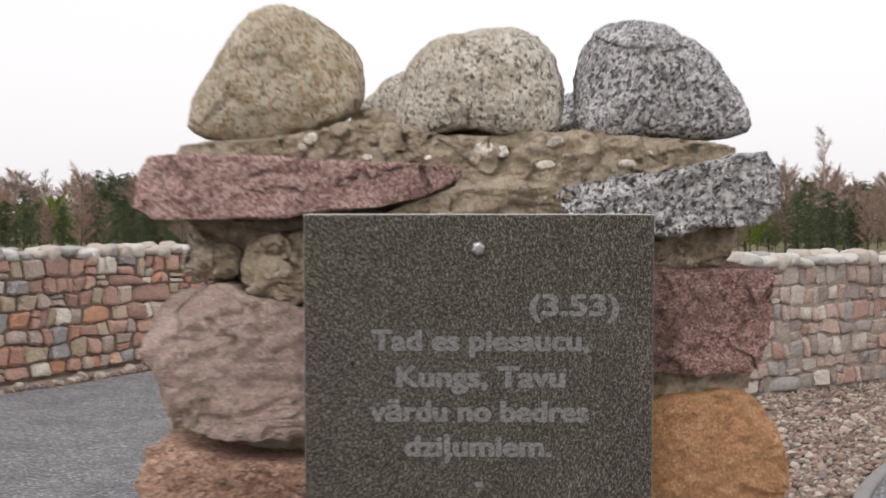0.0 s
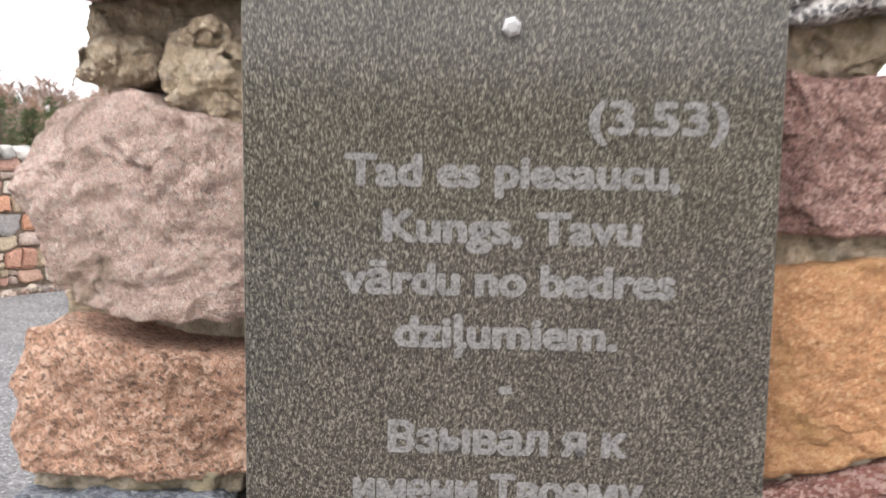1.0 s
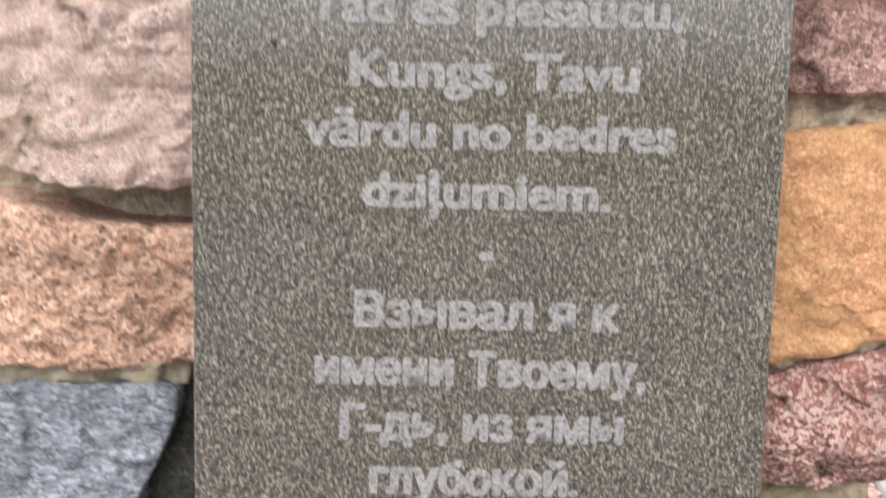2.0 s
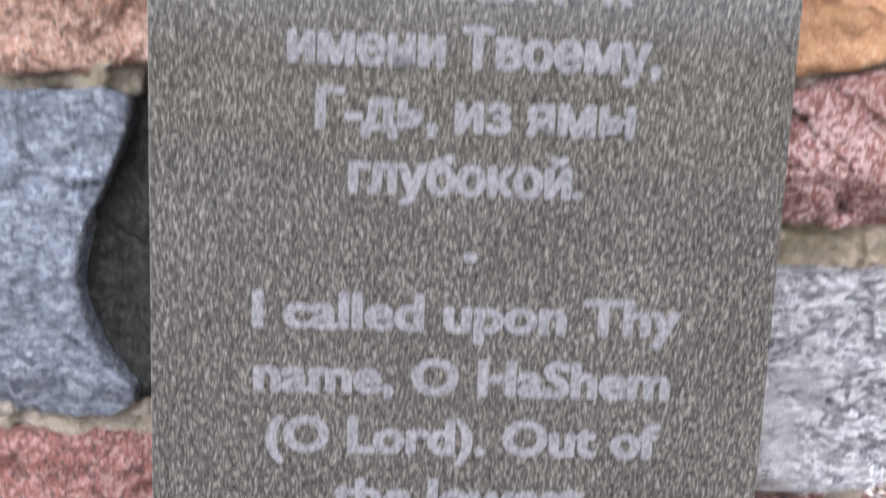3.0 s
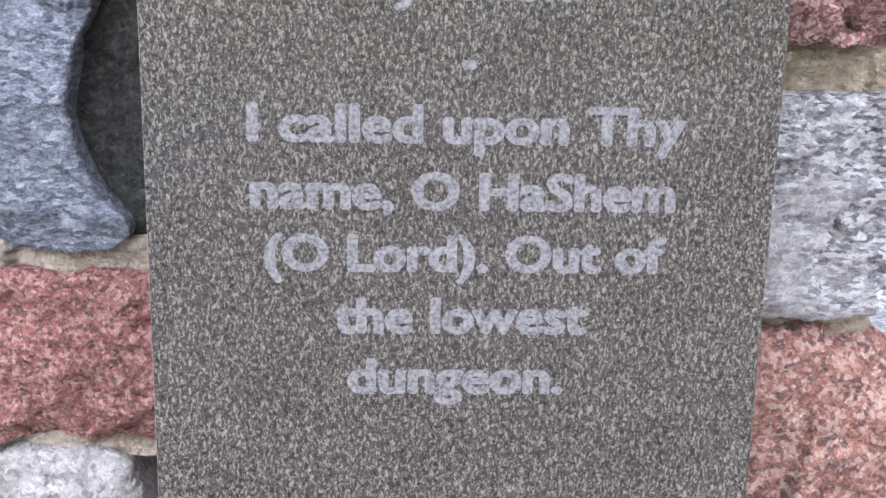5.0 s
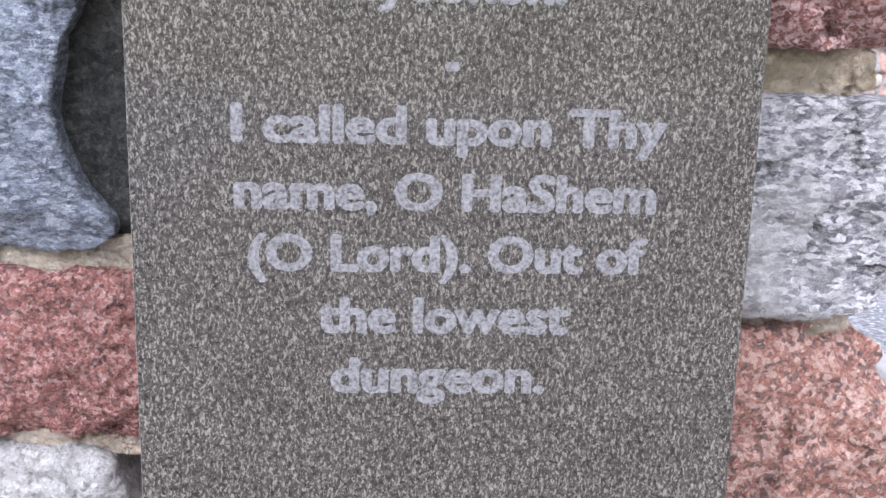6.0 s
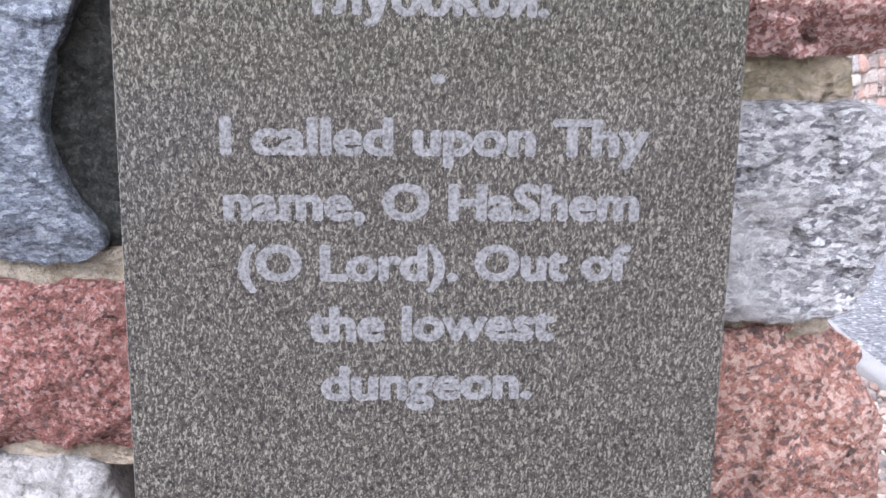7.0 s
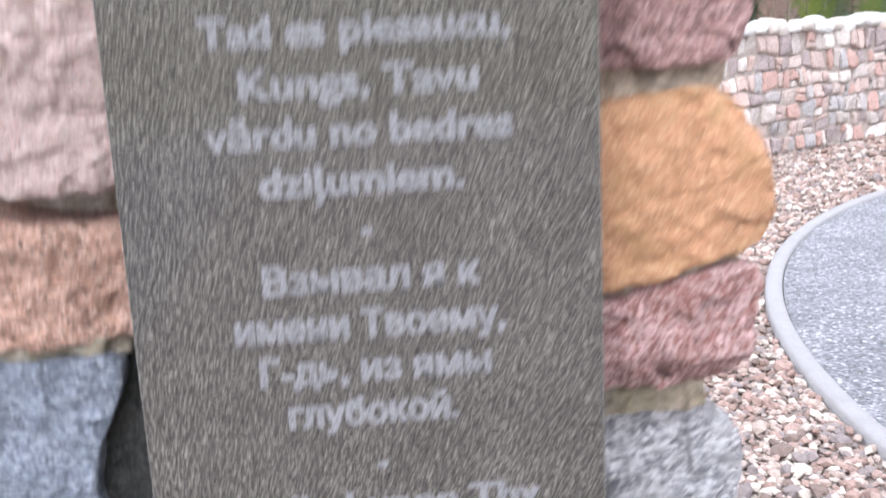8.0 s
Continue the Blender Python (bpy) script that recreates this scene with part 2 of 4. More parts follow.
REDPINK = granite("red_pink_granite", (0.509, 0.223, 0.184), (0.92, 0.7, 0.649), (0.16, 0.075, 0.06), 0.0034, (0.44, 0.14), (0.33, 0.13, 0.09), blend=0.3, crisp=0.07, relief=0.8)
LIGHT = granite("light_grey_gneiss", (0.456, 0.445, 0.456), (0.92, 0.912, 0.889), (0.09, 0.09, 0.11), 0.003, (0.32, 0.24), (0.60, 0.58, 0.56), band=0.5, blend=0.3, crisp=0.07, relief=0.85)
SALMON = granite("salmon_granite", (0.488, 0.226, 0.165), (0.756, 0.561, 0.476), (0.1, 0.09, 0.095), 0.0042, (0.28, 0.2), blend=0.3, crisp=0.06, relief=0.8)
WHITISH = granite("off_white_granite", (0.56, 0.54, 0.51), (0.74, 0.72, 0.70), (0.2, 0.19, 0.18), 0.005, (0.3, 0.15), relief=0.6)
CREAM = granite("cream_pebble", (0.66, 0.61, 0.53), (0.78, 0.75, 0.68), (0.4, 0.36, 0.3), 0.004, (0.3, 0.1), relief=0.2, spread=0.15)
ASPHALT = asphalt()
CONCRETE = plain("kerb_concrete", [(0.25, (0.21, 0.20, 0.195)), (0.75, (0.30, 0.29, 0.28))], 9.0, 0.9, 0.4, 0.003, fine=260)
SOIL = plain("gravel_bed", [(0.25, (0.16, 0.13, 0.11)), (0.75, (0.34, 0.28, 0.24))], 20.0, 0.95, 0.7, 0.015, fine=70)
GRASS = plain("dry_grass_ground", [(0.25, (0.10, 0.11, 0.045)), (0.75, (0.24, 0.21, 0.11))], 1.3, 0.95, 0.7, 0.05, fine=9)
PEBBLE = island_material("mixed_pebbles", [(0.33, 0.24, 0.20), (0.42, 0.36, 0.31), (0.26, 0.18, 0.145), (0.22, 0.185, 0.17), (0.50, 0.44, 0.37), (0.31, 0.215, 0.175), (0.18, 0.135, 0.11), (0.36, 0.29, 0.24)])
RUBBLE = piece_material("mixed_fieldstone", [(0.525, 0.3, 0.225), (0.5, 0.4, 0.35), (0.625, 0.338, 0.225), (0.388, 0.375, 0.369), (0.575, 0.463, 0.388), (0.525, 0.325, 0.263), (0.537, 0.438, 0.325), (0.775, 0.712, 0.625), (0.45, 0.288, 0.237), (0.6, 0.4, 0.312)])
RUBBLE_PALE = piece_material("pale_fieldstone", [(0.46, 0.355, 0.305), (0.40, 0.36, 0.335), (0.50, 0.41, 0.36), (0.44, 0.29, 0.24), (0.38, 0.355, 0.335), (0.52, 0.39, 0.33), (0.46, 0.40, 0.355), (0.33, 0.27, 0.25), (0.58, 0.52, 0.46)])
COPING = piece_material("pale_coping_stone", [(0.64, 0.62, 0.57), (0.56, 0.50, 0.44), (0.70, 0.68, 0.64), (0.46, 0.45, 0.43), (0.62, 0.52, 0.45)])
WALLBED = plain("wall_mortar", [(0.3, (0.11, 0.085, 0.065)), (0.7, (0.25, 0.20, 0.155))], 14, 0.95, 0.6, 0.02)
PALEBED = plain("pale_wall_mortar", [(0.3, (0.20, 0.165, 0.14)), (0.7, (0.40, 0.34, 0.29))], 14, 0.95, 0.6, 0.02)
BARK = plain("brown_bark", [(0.3, (0.07, 0.05, 0.04)), (0.7, (0.17, 0.12, 0.10))], 6, 0.9, 0.5, 0.02)
BIRCHBARK = plain("birch_bark", [(0.36, (0.12, 0.11, 0.10)), (0.46, (0.55, 0.53, 0.50)), (0.8, (0.68, 0.66, 0.63))], 2.2, 0.8, 0.3, 0.01)
# needles and twigs are lightened to carry the distance haze, which isn't modelled
NEEDLES = leaf_material("conifer_needles", (0.05, 0.085, 0.045), (0.15, 0.205, 0.10))
TWIGS = leaf_material("bare_twigs", (0.22, 0.145, 0.125), (0.46, 0.335, 0.30), 0.9)
SPRING = leaf_material("young_leaves", (0.10, 0.15, 0.035), (0.27, 0.33, 0.08))


# ---------------------------------------------------------------- builders
def mesh_from(name, verts, faces, material, smooth=False):
    me = bpy.data.meshes.new(name)
    me.from_pydata(verts, [], faces)
    me.materials.append(material)
    if smooth:
        me.polygons.foreach_set("use_smooth", [True] * len(me.polygons))
    me.update()
    return me


def part(name, me, parent, label=""):
    ob = new(name, me)
    ob.parent = parent
    return tagged(ob, label)


def thing(name, m, label, category, group="", kind=""):
    ob = new(name)
    ob.empty_display_size = 0.1
    ob.matrix_world = m
    return tagged(ob, label, category, group, kind)


def bm_mesh(name, bm, material, smooth=False):
    me = bpy.data.meshes.new(name)
    bm.to_mesh(me)
    bm.free()
    me.materials.append(material)
    if smooth:
        me.polygons.foreach_set("use_smooth", [True] * len(me.polygons))
    return me


def cube_grid(n):
    """The surface of the cube -1..1, n by n on each face, with shared edges."""
    index, verts, faces = {}, [], []

    def at(i, j, k):
        if (i, j, k) not in index:
            index[i, j, k] = len(verts)
            verts.append((2 * i / n - 1, 2 * j / n - 1, 2 * k / n - 1))
        return index[i, j, k]

    for a in range(n):
        for b in range(n):
            for side in (0, n):
                flip = side == 0
                for q in ([at(side, a, b), at(side, a + 1, b), at(side, a + 1, b + 1), at(side, a, b + 1)],
                          [at(b, side, a), at(b, side, a + 1), at(b + 1, side, a + 1), at(b + 1, side, a)],
                          [at(a, b, side), at(a + 1, b, side), at(a + 1, b + 1, side), at(a, b + 1, side)]):
                    faces.append(q[::-1] if flip else q)
    return verts, faces


def rock(name, bl, br, tr, tl, y0, y1, material, square=6.0, rough=0.012, freq=9.0, seed=0, n=30, flat=1.0, cuts=0):
    """A stone whose front has the corners bl, br, tr, tl (x, z), reaching from y0 back to y1. square: 2.2 is round, 8 blocky.
    flat: how far down the round form goes before it is cut level. cuts: planes that chip its edges."""
    rng = random.Random(seed * 13 + 5)
    mid = Vector((sum(c[0] for c in (bl, br, tr, tl)) / 4, (y0 + y1) / 2, sum(c[1] for c in (bl, br, tr, tl)) / 4))
    half = Vector((abs(br[0] + tr[0] - bl[0] - tl[0]) / 4, (y1 - y0) / 2, abs(tr[1] + tl[1] - bl[1] - br[1]) / 4))
    planes = []
    while len(planes) < cuts:
        w = Vector((rng.gauss(0, 1), rng.gauss(-0.6, 0.8), rng.gauss(0, 1))).normalized()
        if w.y < 0.35 and max(abs(w.x), abs(w.y), abs(w.z)) < 0.93:
            planes.append((w, (abs(w.x) + abs(w.y) + abs(w.z)) * rng.uniform(0.83, 0.95)))
    verts, faces = cube_grid(n)
    off = Vector((seed * 7.13, seed * 3.71, seed * 5.37))
    out = []
    for v in verts:
        x, y, z = v
        r = (abs(x) ** square + abs(y) ** square + abs(z) ** square) ** (1 / square)
        x, y, z = x / r, y / r, z / r
        cut = max(z, -flat)
        u, w, d = (x + 1) / 2, (cut + flat) / (1 + flat), (y + 1) / 2
        px = (bl[0] * (1 - u) + br[0] * u) * (1 - w) + (tl[0] * (1 - u) + tr[0] * u) * w
        pz = (bl[1] * (1 - u) + br[1] * u) * (1 - w) + (tl[1] * (1 - u) + tr[1] * u) * w
        p = Vector((px, y0 + (y1 - y0) * d, pz))
        if planes:
            e = Vector(((p.x - mid.x) / half.x, (p.y - mid.y) / half.y, (p.z - mid.z) / half.z))
            for normal, far in planes:
                over = e.dot(normal) - far
                if over > 0:
                    e -= normal * over
            p = Vector((mid.x + e.x * half.x, mid.y + e.y * half.y, mid.z + e.z * half.z))
        g = Vector((math.copysign(abs(x) ** (square - 1), x), math.copysign(abs(y) ** (square - 1), y), math.copysign(abs(z) ** (square - 1), z)))
        if g.length < 1e-6:
            g = Vector((x, y, z))
        g.normalize()
        q = p * freq + off
        h = noise.fractal(q, 1.0, 2.1, 5) * rough
        h += noise.fractal(q * 4.3, 0.8, 2.1, 4) * rough * 0.42
        out.append(p + g * h)
    me = mesh_from(name, [tuple(p) for p in out], faces, material, True)
    return me


def softened(points, times):
    """Cuts the corners of a closed outline, as wear does."""
    for _ in range(times):
        points = [(p[0] + (q[0] - p[0]) * f, p[1] + (q[1] - p[1]) * f) for p, q in zip(points, points[1:] + points[:1]) for f in (0.22, 0.78)]
    return points


def hewn(name, outline, y0, y1, material, seed, n=84, worn=1, edge=0.010, rough=0.007, facet=0.005, cells=14, bevels=(), dome=0.0, taper=0.9, ragged=0.004, gritty=0.45):
    """A split or field stone with the given outline (x, z) from the front, reaching from y0 back to y1.
    worn: how often its corners are rubbed off. edge: radius of its front arris. facet: depth of the flat breaks in its face.
    bevels: (corner x, corner z, way x, way z, slope) planes that lean the face back beyond a corner. dome: how far the face swells, for boulders."""
    rng = np.random.default_rng(seed * 17 + 3)
    poly = np.array(softened(list(outline), worn))
    nxt = np.roll(poly, -1, 0)
    lo, hi = poly.min(0), poly.max(0)
    mid, half = (lo + hi) / 2, (hi - lo) / 2

    def reach(d):
        """Distance from the middle to the outline along each direction."""
        e, w = nxt - poly, poly - mid
        cross = d[:, None, 0] * e[None, :, 1] - d[:, None, 1] * e[None, :, 0]
        cross = np.where(np.abs(cross) < 1e-12, 1e-12, cross)
        t = (w[None, :, 0] * e[None, :, 1] - w[None, :, 1] * e[None, :, 0]) / cross
        u = (w[None, :, 0] * d[:, None, 1] - w[None, :, 1] * d[:, None, 0]) / cross
        return np.where((u >= -1e-6) & (u <= 1 + 1e-6) & (t > 0), t, 1e9).min(1)

    # front: a square grid drawn out to the outline
    g = np.linspace(-1, 1, n + 1)
    g = np.sign(g) * (1 - (1 - np.abs(g)) ** 1.25)
    a, b = np.meshgrid(g, g, indexing="ij")
    a, b = a.ravel(), b.ravel()
    rho = np.maximum(np.abs(a), np.abs(b))
    safe = np.maximum(rho, 1e-6)
    way = np.stack([a / safe * half[0], b / safe * half[1]], 1)
    way[rho < 1e-6] = (half[0], 0)
    flat = mid + way * (reach(way) * rho)[:, None]
    span = np.linalg.norm(way, axis=1) * reach(way)
    inward = span * (1 - rho)
    sink = edge * (1 - np.sqrt(np.clip(1 - (1 - np.clip(inward / edge, 0, 1)) ** 2, 0, 1)))
    if dome:
        under = np.clip((way[:, 1] / half[1] + 0.8) / 0.9, 0, 1)
        sink = sink + dome * (0.3 + 0.7 * under) * (1 - np.sqrt(np.clip(1 - rho ** 2.5, 0, 1)))
    for cx, cz, wx, wz, slope in bevels:
        sink = np.maximum(sink, ((flat[:, 0] - cx) * wx + (flat[:, 1] - cz) * wz) * slope)
    # flat breaks: each takes the plane of the nearest of some scattered centres
    if facet:
        centre = lo + rng.random((cells, 2)) * (hi - lo)
        tilt = rng.normal(0, 1.0, (cells, 2)) * facet / (half.mean() * 0.7)
        step = rng.normal(0, 0.22, cells) * facet
        wobble = np.array([[noise.noise(Vector((x * 26, z * 26, seed))), noise.noise(Vector((x * 26, z * 26, seed + 9.0)))] for x, z in flat]) * 0.02
        d2 = ((flat + wobble)[:, None, :] - centre[None]) ** 2
        near = np.argsort(d2.sum(2), 1)[:, 0]
        sink = sink + ((flat - centre[near]) * tilt[near]).sum(1) + step[near]
    verts = []
    off = Vector((seed * 7.13, seed * 3.71, seed * 5.37))

    def shaken(x, y, z, nx, ny, nz, fade=1.0):
        q = Vector((x, y, z)) * 9 + off
        h = noise.fractal(q, 1.0, 2.1, 4) * rough + noise.fractal(q * 5.3, 0.8, 2.1, 3) * rough * gritty
        r = noise.fractal(q * 2.6, 0.9, 2.1, 4) * ragged * fade
        verts.append((x + nx * (h * 0.5 + r), y + ny * h, z + nz * (h * 0.5 + r)))

    for i in range(len(flat)):
        d = (flat[i] - mid) / max(1e-6, span[i])
        rim = rho[i] ** 6
        shaken(flat[i, 0], y0 + sink[i], flat[i, 1], d[0] * rim, -1.0, d[1] * rim, 1.0)
    idx = lambda i, j: i * (n + 1) + j
    faces = [(idx(i, j), idx(i + 1, j), idx(i + 1, j + 1), idx(i, j + 1)) for i in range(n) for j in range(n)]
    # sides: the rim carried back in rows
    ring = [idx(i, 0) for i in range(n)] + [idx(n, j) for j in range(n)] + [idx(i, n) for i in range(n, 0, -1)] + [idx(0, j) for j in range(n, 0, -1)]
    rows, last = 12, ring
    for k in range(1, rows + 1):
        s = (k / rows) ** 1.6
        shrink = 1 - (1 - taper) * s if not dome else math.sqrt(max(0.08, 1 - (0.96 * s) ** 2))
        start = len(verts)
        for i in ring:
            front = y0 + sink[i]
            p = mid + (flat[i] - mid) * (shrink if flat[i, 1] > lo[1] + 0.3 * half[1] or not dome else 1 - (1 - shrink) * 0.4)
            d = (flat[i] - mid) / max(1e-6, span[i])
            shaken(p[0], front + (y1 - front) * s, p[1], d[0], 0.0, d[1])
        now = list(range(start, start + len(ring)))
        m = len(ring)
        faces += [(last[i], last[(i + 1) % m], now[(i + 1) % m], now[i]) for i in range(m)]
        last = now
    faces.append(tuple(last))
    me = mesh_from(name, verts, faces, material, True)
    bm = bmesh.new()
    bm.from_mesh(me)
    bmesh.ops.recalc_face_normals(bm, faces=bm.faces[:])
    bm.to_mesh(me)
    bm.free()
    return me


# ---------------------------------------------------------------- the ground
tagged(new("ground", mesh_from("ground", [(-1500, -1500, -0.06), (1500, -1500, -0.06), (1500, 1500, -0.06), (-1500, 1500, -0.06)], [(0, 1, 2, 3)], GRASS)), "flat dry grass ground reaching to the woods", "ground", kind="structure")
bed = tagged(new("gravel_bed", mesh_from("gravel_bed", [(-14, -9, -0.035), (14, -9, -0.035), (14, 16, -0.035), (-14, 16, -0.035)], [(0, 1, 2, 3)], SOIL)), "brown grit under loose gravel round the pillar", "ground", kind="structure")

# the right path bends round a centre, the left one runs straight towards the wall
RC, RR = (7.72, 2.1), 6.06


def slab(name, outline, z0, z1, material):
    bm = bmesh.new()
    f = bm.faces.new([bm.verts.new((x, y, z0)) for x, y in outline])
    up = bmesh.ops.extrude_face_region(bm, geom=[f])["geom"]
    bmesh.ops.translate(bm, vec=(0, 0, z1 - z0), verts=[v for v in up if isinstance(v, bmesh.types.BMVert)])
    bmesh.ops.recalc_face_normals(bm, faces=bm.faces[:])
    return bm_mesh(name, bm, material)


def arc(cx, cy, r, a0, a1, n):
    return [(cx + r * math.cos(radians(a0 + (a1 - a0) * i / n)), cy + r * math.sin(radians(a0 + (a1 - a0) * i / n))) for i in range(n + 1)]


tagged(new("path_right", slab("path_right", arc(*RC, RR - 0.005, 95, 265, 80) + [(14, -3.9), (14, 8.1)], -0.08, -0.008, ASPHALT)), "grey weathered asphalt path bending behind a kerb", "path", kind="structure")
LEFT_EDGE = [(-1.05, -9), (-1.05, 5.2), (-1.5, 8.0), (-2.7, 10.9), (-3.24, 9.95), (-3.8, 8.9), (-4.2, 8.35), (-6.6, 4.0), (-14, -2), (-14, -9)]
tagged(new("path_left", slab("path_left", LEFT_EDGE[::-1], -0.08, -0.004, ASPHALT)), "grey weathered asphalt path beside the stone wall", "path", kind="structure")


def kerb(name, inner, outer, z):
    """A kerb stone band with rounded upper edges between two lines."""
    bm = bmesh.new()
    prof = [(0.0, -0.1), (0.0, z - 0.012), (0.15, z), (0.85, z), (1.0, z - 0.012), (1.0, -0.1)]
    rows = [[bm.verts.new((a[0] + (b[0] - a[0]) * t, a[1] + (b[1] - a[1]) * t, h)) for t, h in prof] for a, b in zip(inner, outer)]
    for r0, r1 in zip(rows, rows[1:]):
        for i in range(len(prof) - 1):
            bm.faces.new((r0[i], r0[i + 1], r1[i + 1], r1[i]))
    bmesh.ops.recalc_face_normals(bm, faces=bm.faces[:])
    return bm_mesh(name, bm, CONCRETE, True)


tagged(new("kerb_right", kerb("kerb_right", arc(*RC, RR, 95, 265, 110), arc(*RC, RR + 0.085, 95, 265, 110), 0.012)), "narrow pale concrete kerb edging the asphalt path", "kerb", kind="structure")
tagged(new("kerb_left", kerb("kerb_left", [(-1.045, -9), (-1.045, 5.2), (-1.49, 8.0), (-2.68, 10.9)], [(-0.965, -9), (-0.965, 5.22), (-1.415, 8.03), (-2.61, 10.94)], 0.012)), "narrow pale concrete kerb along the straight path", "kerb", kind="structure")


def pebbles(name, spots, label):
    """Loose rounded stones: spots are (x, y, size)."""
    ico = bmesh.new()
    bmesh.ops.create_icosphere(ico, subdivisions=1, radius=1.0)
    base = np.array([v.co[:] for v in ico.verts])
    tris = np.array([[v.index for v in f.verts] for f in ico.faces])
    ico.free()
    rng = np.random.default_rng(5)
    verts, faces = [], []
    for i, (x, y, s) in enumerate(spots):
        p = base * (1 + rng.normal(0, 0.13, (len(base), 1)))
        p = p * np.array([1.0, rng.uniform(0.6, 0.9), rng.uniform(0.4, 0.7)]) * s
        q = np.array(Euler((rng.uniform(-0.6, 0.6), rng.uniform(-0.6, 0.6), rng.uniform(0, 6.3))).to_matrix())
        verts.append(p @ q.T + np.array([x, y, -0.033 + s * rng.uniform(0.25, 0.8)]))
        faces.append(tris + i * len(base))
    me = bpy.data.meshes.new(name)
    me.from_pydata(np.concatenate(verts).tolist(), [], np.concatenate(faces).tolist())
    me.materials.append(PEBBLE)
    return tagged(new(name, me), label, "gravel", kind="stuff")


def gravel_spots():
    rng = random.Random(11)
    out = []
    for x0, x1, y0, y1, per, size in ((0.3, 1.7, 0.5, 3.2, 2300, 0.0165), (0.5, 2.6, 3.2, 5.6, 1500, 0.0175), (0.9, 4.6, 5.6, 9.6, 800, 0.020), (4.6, 8.0, 7.4, 11.4, 420, 0.03), (-0.95, 0.3, -2.2, 0.0, 500, 0.021), (0.3, 1.7, -2.2, 0.5, 500, 0.021), (-0.95, 0.5, 0.0, 5.0, 420, 0.021), (-0.95, 4.5, -6.0, -2.2, 170, 0.023), (-2.5, 0.9, 5.0, 9.5, 150, 0.026)):
        for _ in range(int(per * (x1 - x0) * (y1 - y0))):
            x, y = rng.uniform(x0, x1), rng.uniform(y0, y1)
            if math.hypot(x - RC[0], y - RC[1]) < RR + 0.1 or (abs(x) < 0.36 and 0.05 < y < 0.62) or x < -0.94 - max(0.0, y - 5.0) * 0.33:
                continue
            out.append((x, y, size * rng.lognormvariate(0, 0.32)))
    for _ in range(900):
        t, s = rng.random(), rng.random()
        out.append((-4.9 + 1.75 * t + 0.3 * s, 7.1 + 3.6 * t + 0.75 * s, 0.032 * rng.lognormvariate(0, 0.35)))
    return out


pebbles("gravel", gravel_spots(), "loose mixed brown and cream pebbles beside the kerb")


# ---------------------------------------------------------------- the stone pillar
pillar = thing("stone_pillar", PILLAR, "square pillar of large mixed fieldstones in rough mortar, three boulders on top", "pillar")
CORE = rock("mortar", (-0.325, -0.3), (0.325, -0.3), (0.305, 1.50), (-0.335, 1.50), 0.150, 0.6, MORTAR, 14, 0.02, 7, 1, 40)
part("mortar_core", CORE, pillar, "brown lumpy cement mortar between the stones")
part("mortar_bed", rock("mortar_bed", (-0.15, 0.6), (0.15, 0.6), (0.15, 1.4), (-0.15, 1.4), 0.0302, 0.2, MORTAR, 12, 0.0, 7, 2, 12), pillar)
BEDS = []
# lumpy bedding under the boulders and round the slabs
BEDS.append(hewn("mortar_cap", [(-0.365, 1.50), (-0.20, 1.49), (0.0, 1.495), (-0.01, 1.540), (-0.06, 1.552), (-0.15, 1.570), (-0.25, 1.543), (-0.362, 1.535), (-0.374, 1.524)], 0.094, 0.58, MORTAR, 101, 120, 1, 0.020, 0.014, 0.012, 60, taper=1.0, gritty=0.55))
part("mortar_cap", BEDS[-1], pillar, "sandy mortar bed with small white pebbles in it")
BEDS.append(hewn("mortar_cap", [(-0.06, 1.44), (0.14, 1.44), (0.25, 1.49), (0.318, 1.51), (0.324, 1.537), (0.20, 1.540), (0.10, 1.553), (0.02, 1.546), (-0.08, 1.542), (-0.07, 1.50)], 0.090, 0.58, MORTAR, 102, 120, 1, 0.022, 0.014, 0.012, 60, taper=1.0, gritty=0.55))
part("mortar_cap", BEDS[-1], pillar, "sandy mortar bed with small white pebbles in it")
BEDS.append(hewn("mortar_cap", [(-0.13, 1.44), (0.16, 1.44), (0.12, 1.475), (0.06, 1.49), (-0.03, 1.486), (-0.09, 1.462)], 0.074, 0.4, MORTAR, 103, 70, 1, 0.016, 0.011, 0.008, 18, gritty=0.55))
part("mortar_cap", BEDS[-1], pillar, "sandy mortar pressed out between two slabs")
part("mortar_ridge", hewn("mortar_ridge", [(-0.18, 1.54), (-0.06, 1.54), (-0.085, 1.575), (-0.15, 1.592)], 0.17, 0.5, MORTAR, 104, 40, 1, 0.02, 0.014, 0.008, 9, gritty=0.55), pillar)
part("mortar_lump", hewn("mortar_lump", [(-0.372, 1.395), (-0.12, 1.39), (-0.12, 1.45), (-0.372, 1.45)], 0.150, 0.5, MORTAR, 110, 60, 1, 0.015, 0.012, 0.008, 16, gritty=0.55), pillar)
part("mortar_lump", hewn("mortar_lump", [(-0.372, 1.372), (-0.340, 1.362), (-0.306, 1.368), (-0.302, 1.40), (-0.328, 1.412), (-0.366, 1.405)], 0.100, 0.5, MORTAR, 105, 70, 1, 0.012, 0.015, 0.008, 14, (), 0.024, gritty=0.55), pillar)
part("mortar_lump", hewn("mortar_lump", [(-0.296, 1.372), (-0.268, 1.346), (-0.14, 1.325), (-0.14, 1.425), (-0.245, 1.428), (-0.270, 1.416), (-0.288, 1.408)], 0.084, 0.5, MORTAR, 106, 90, 1, 0.012, 0.014, 0.012, 18, (), 0.012, gritty=0.55), pillar)
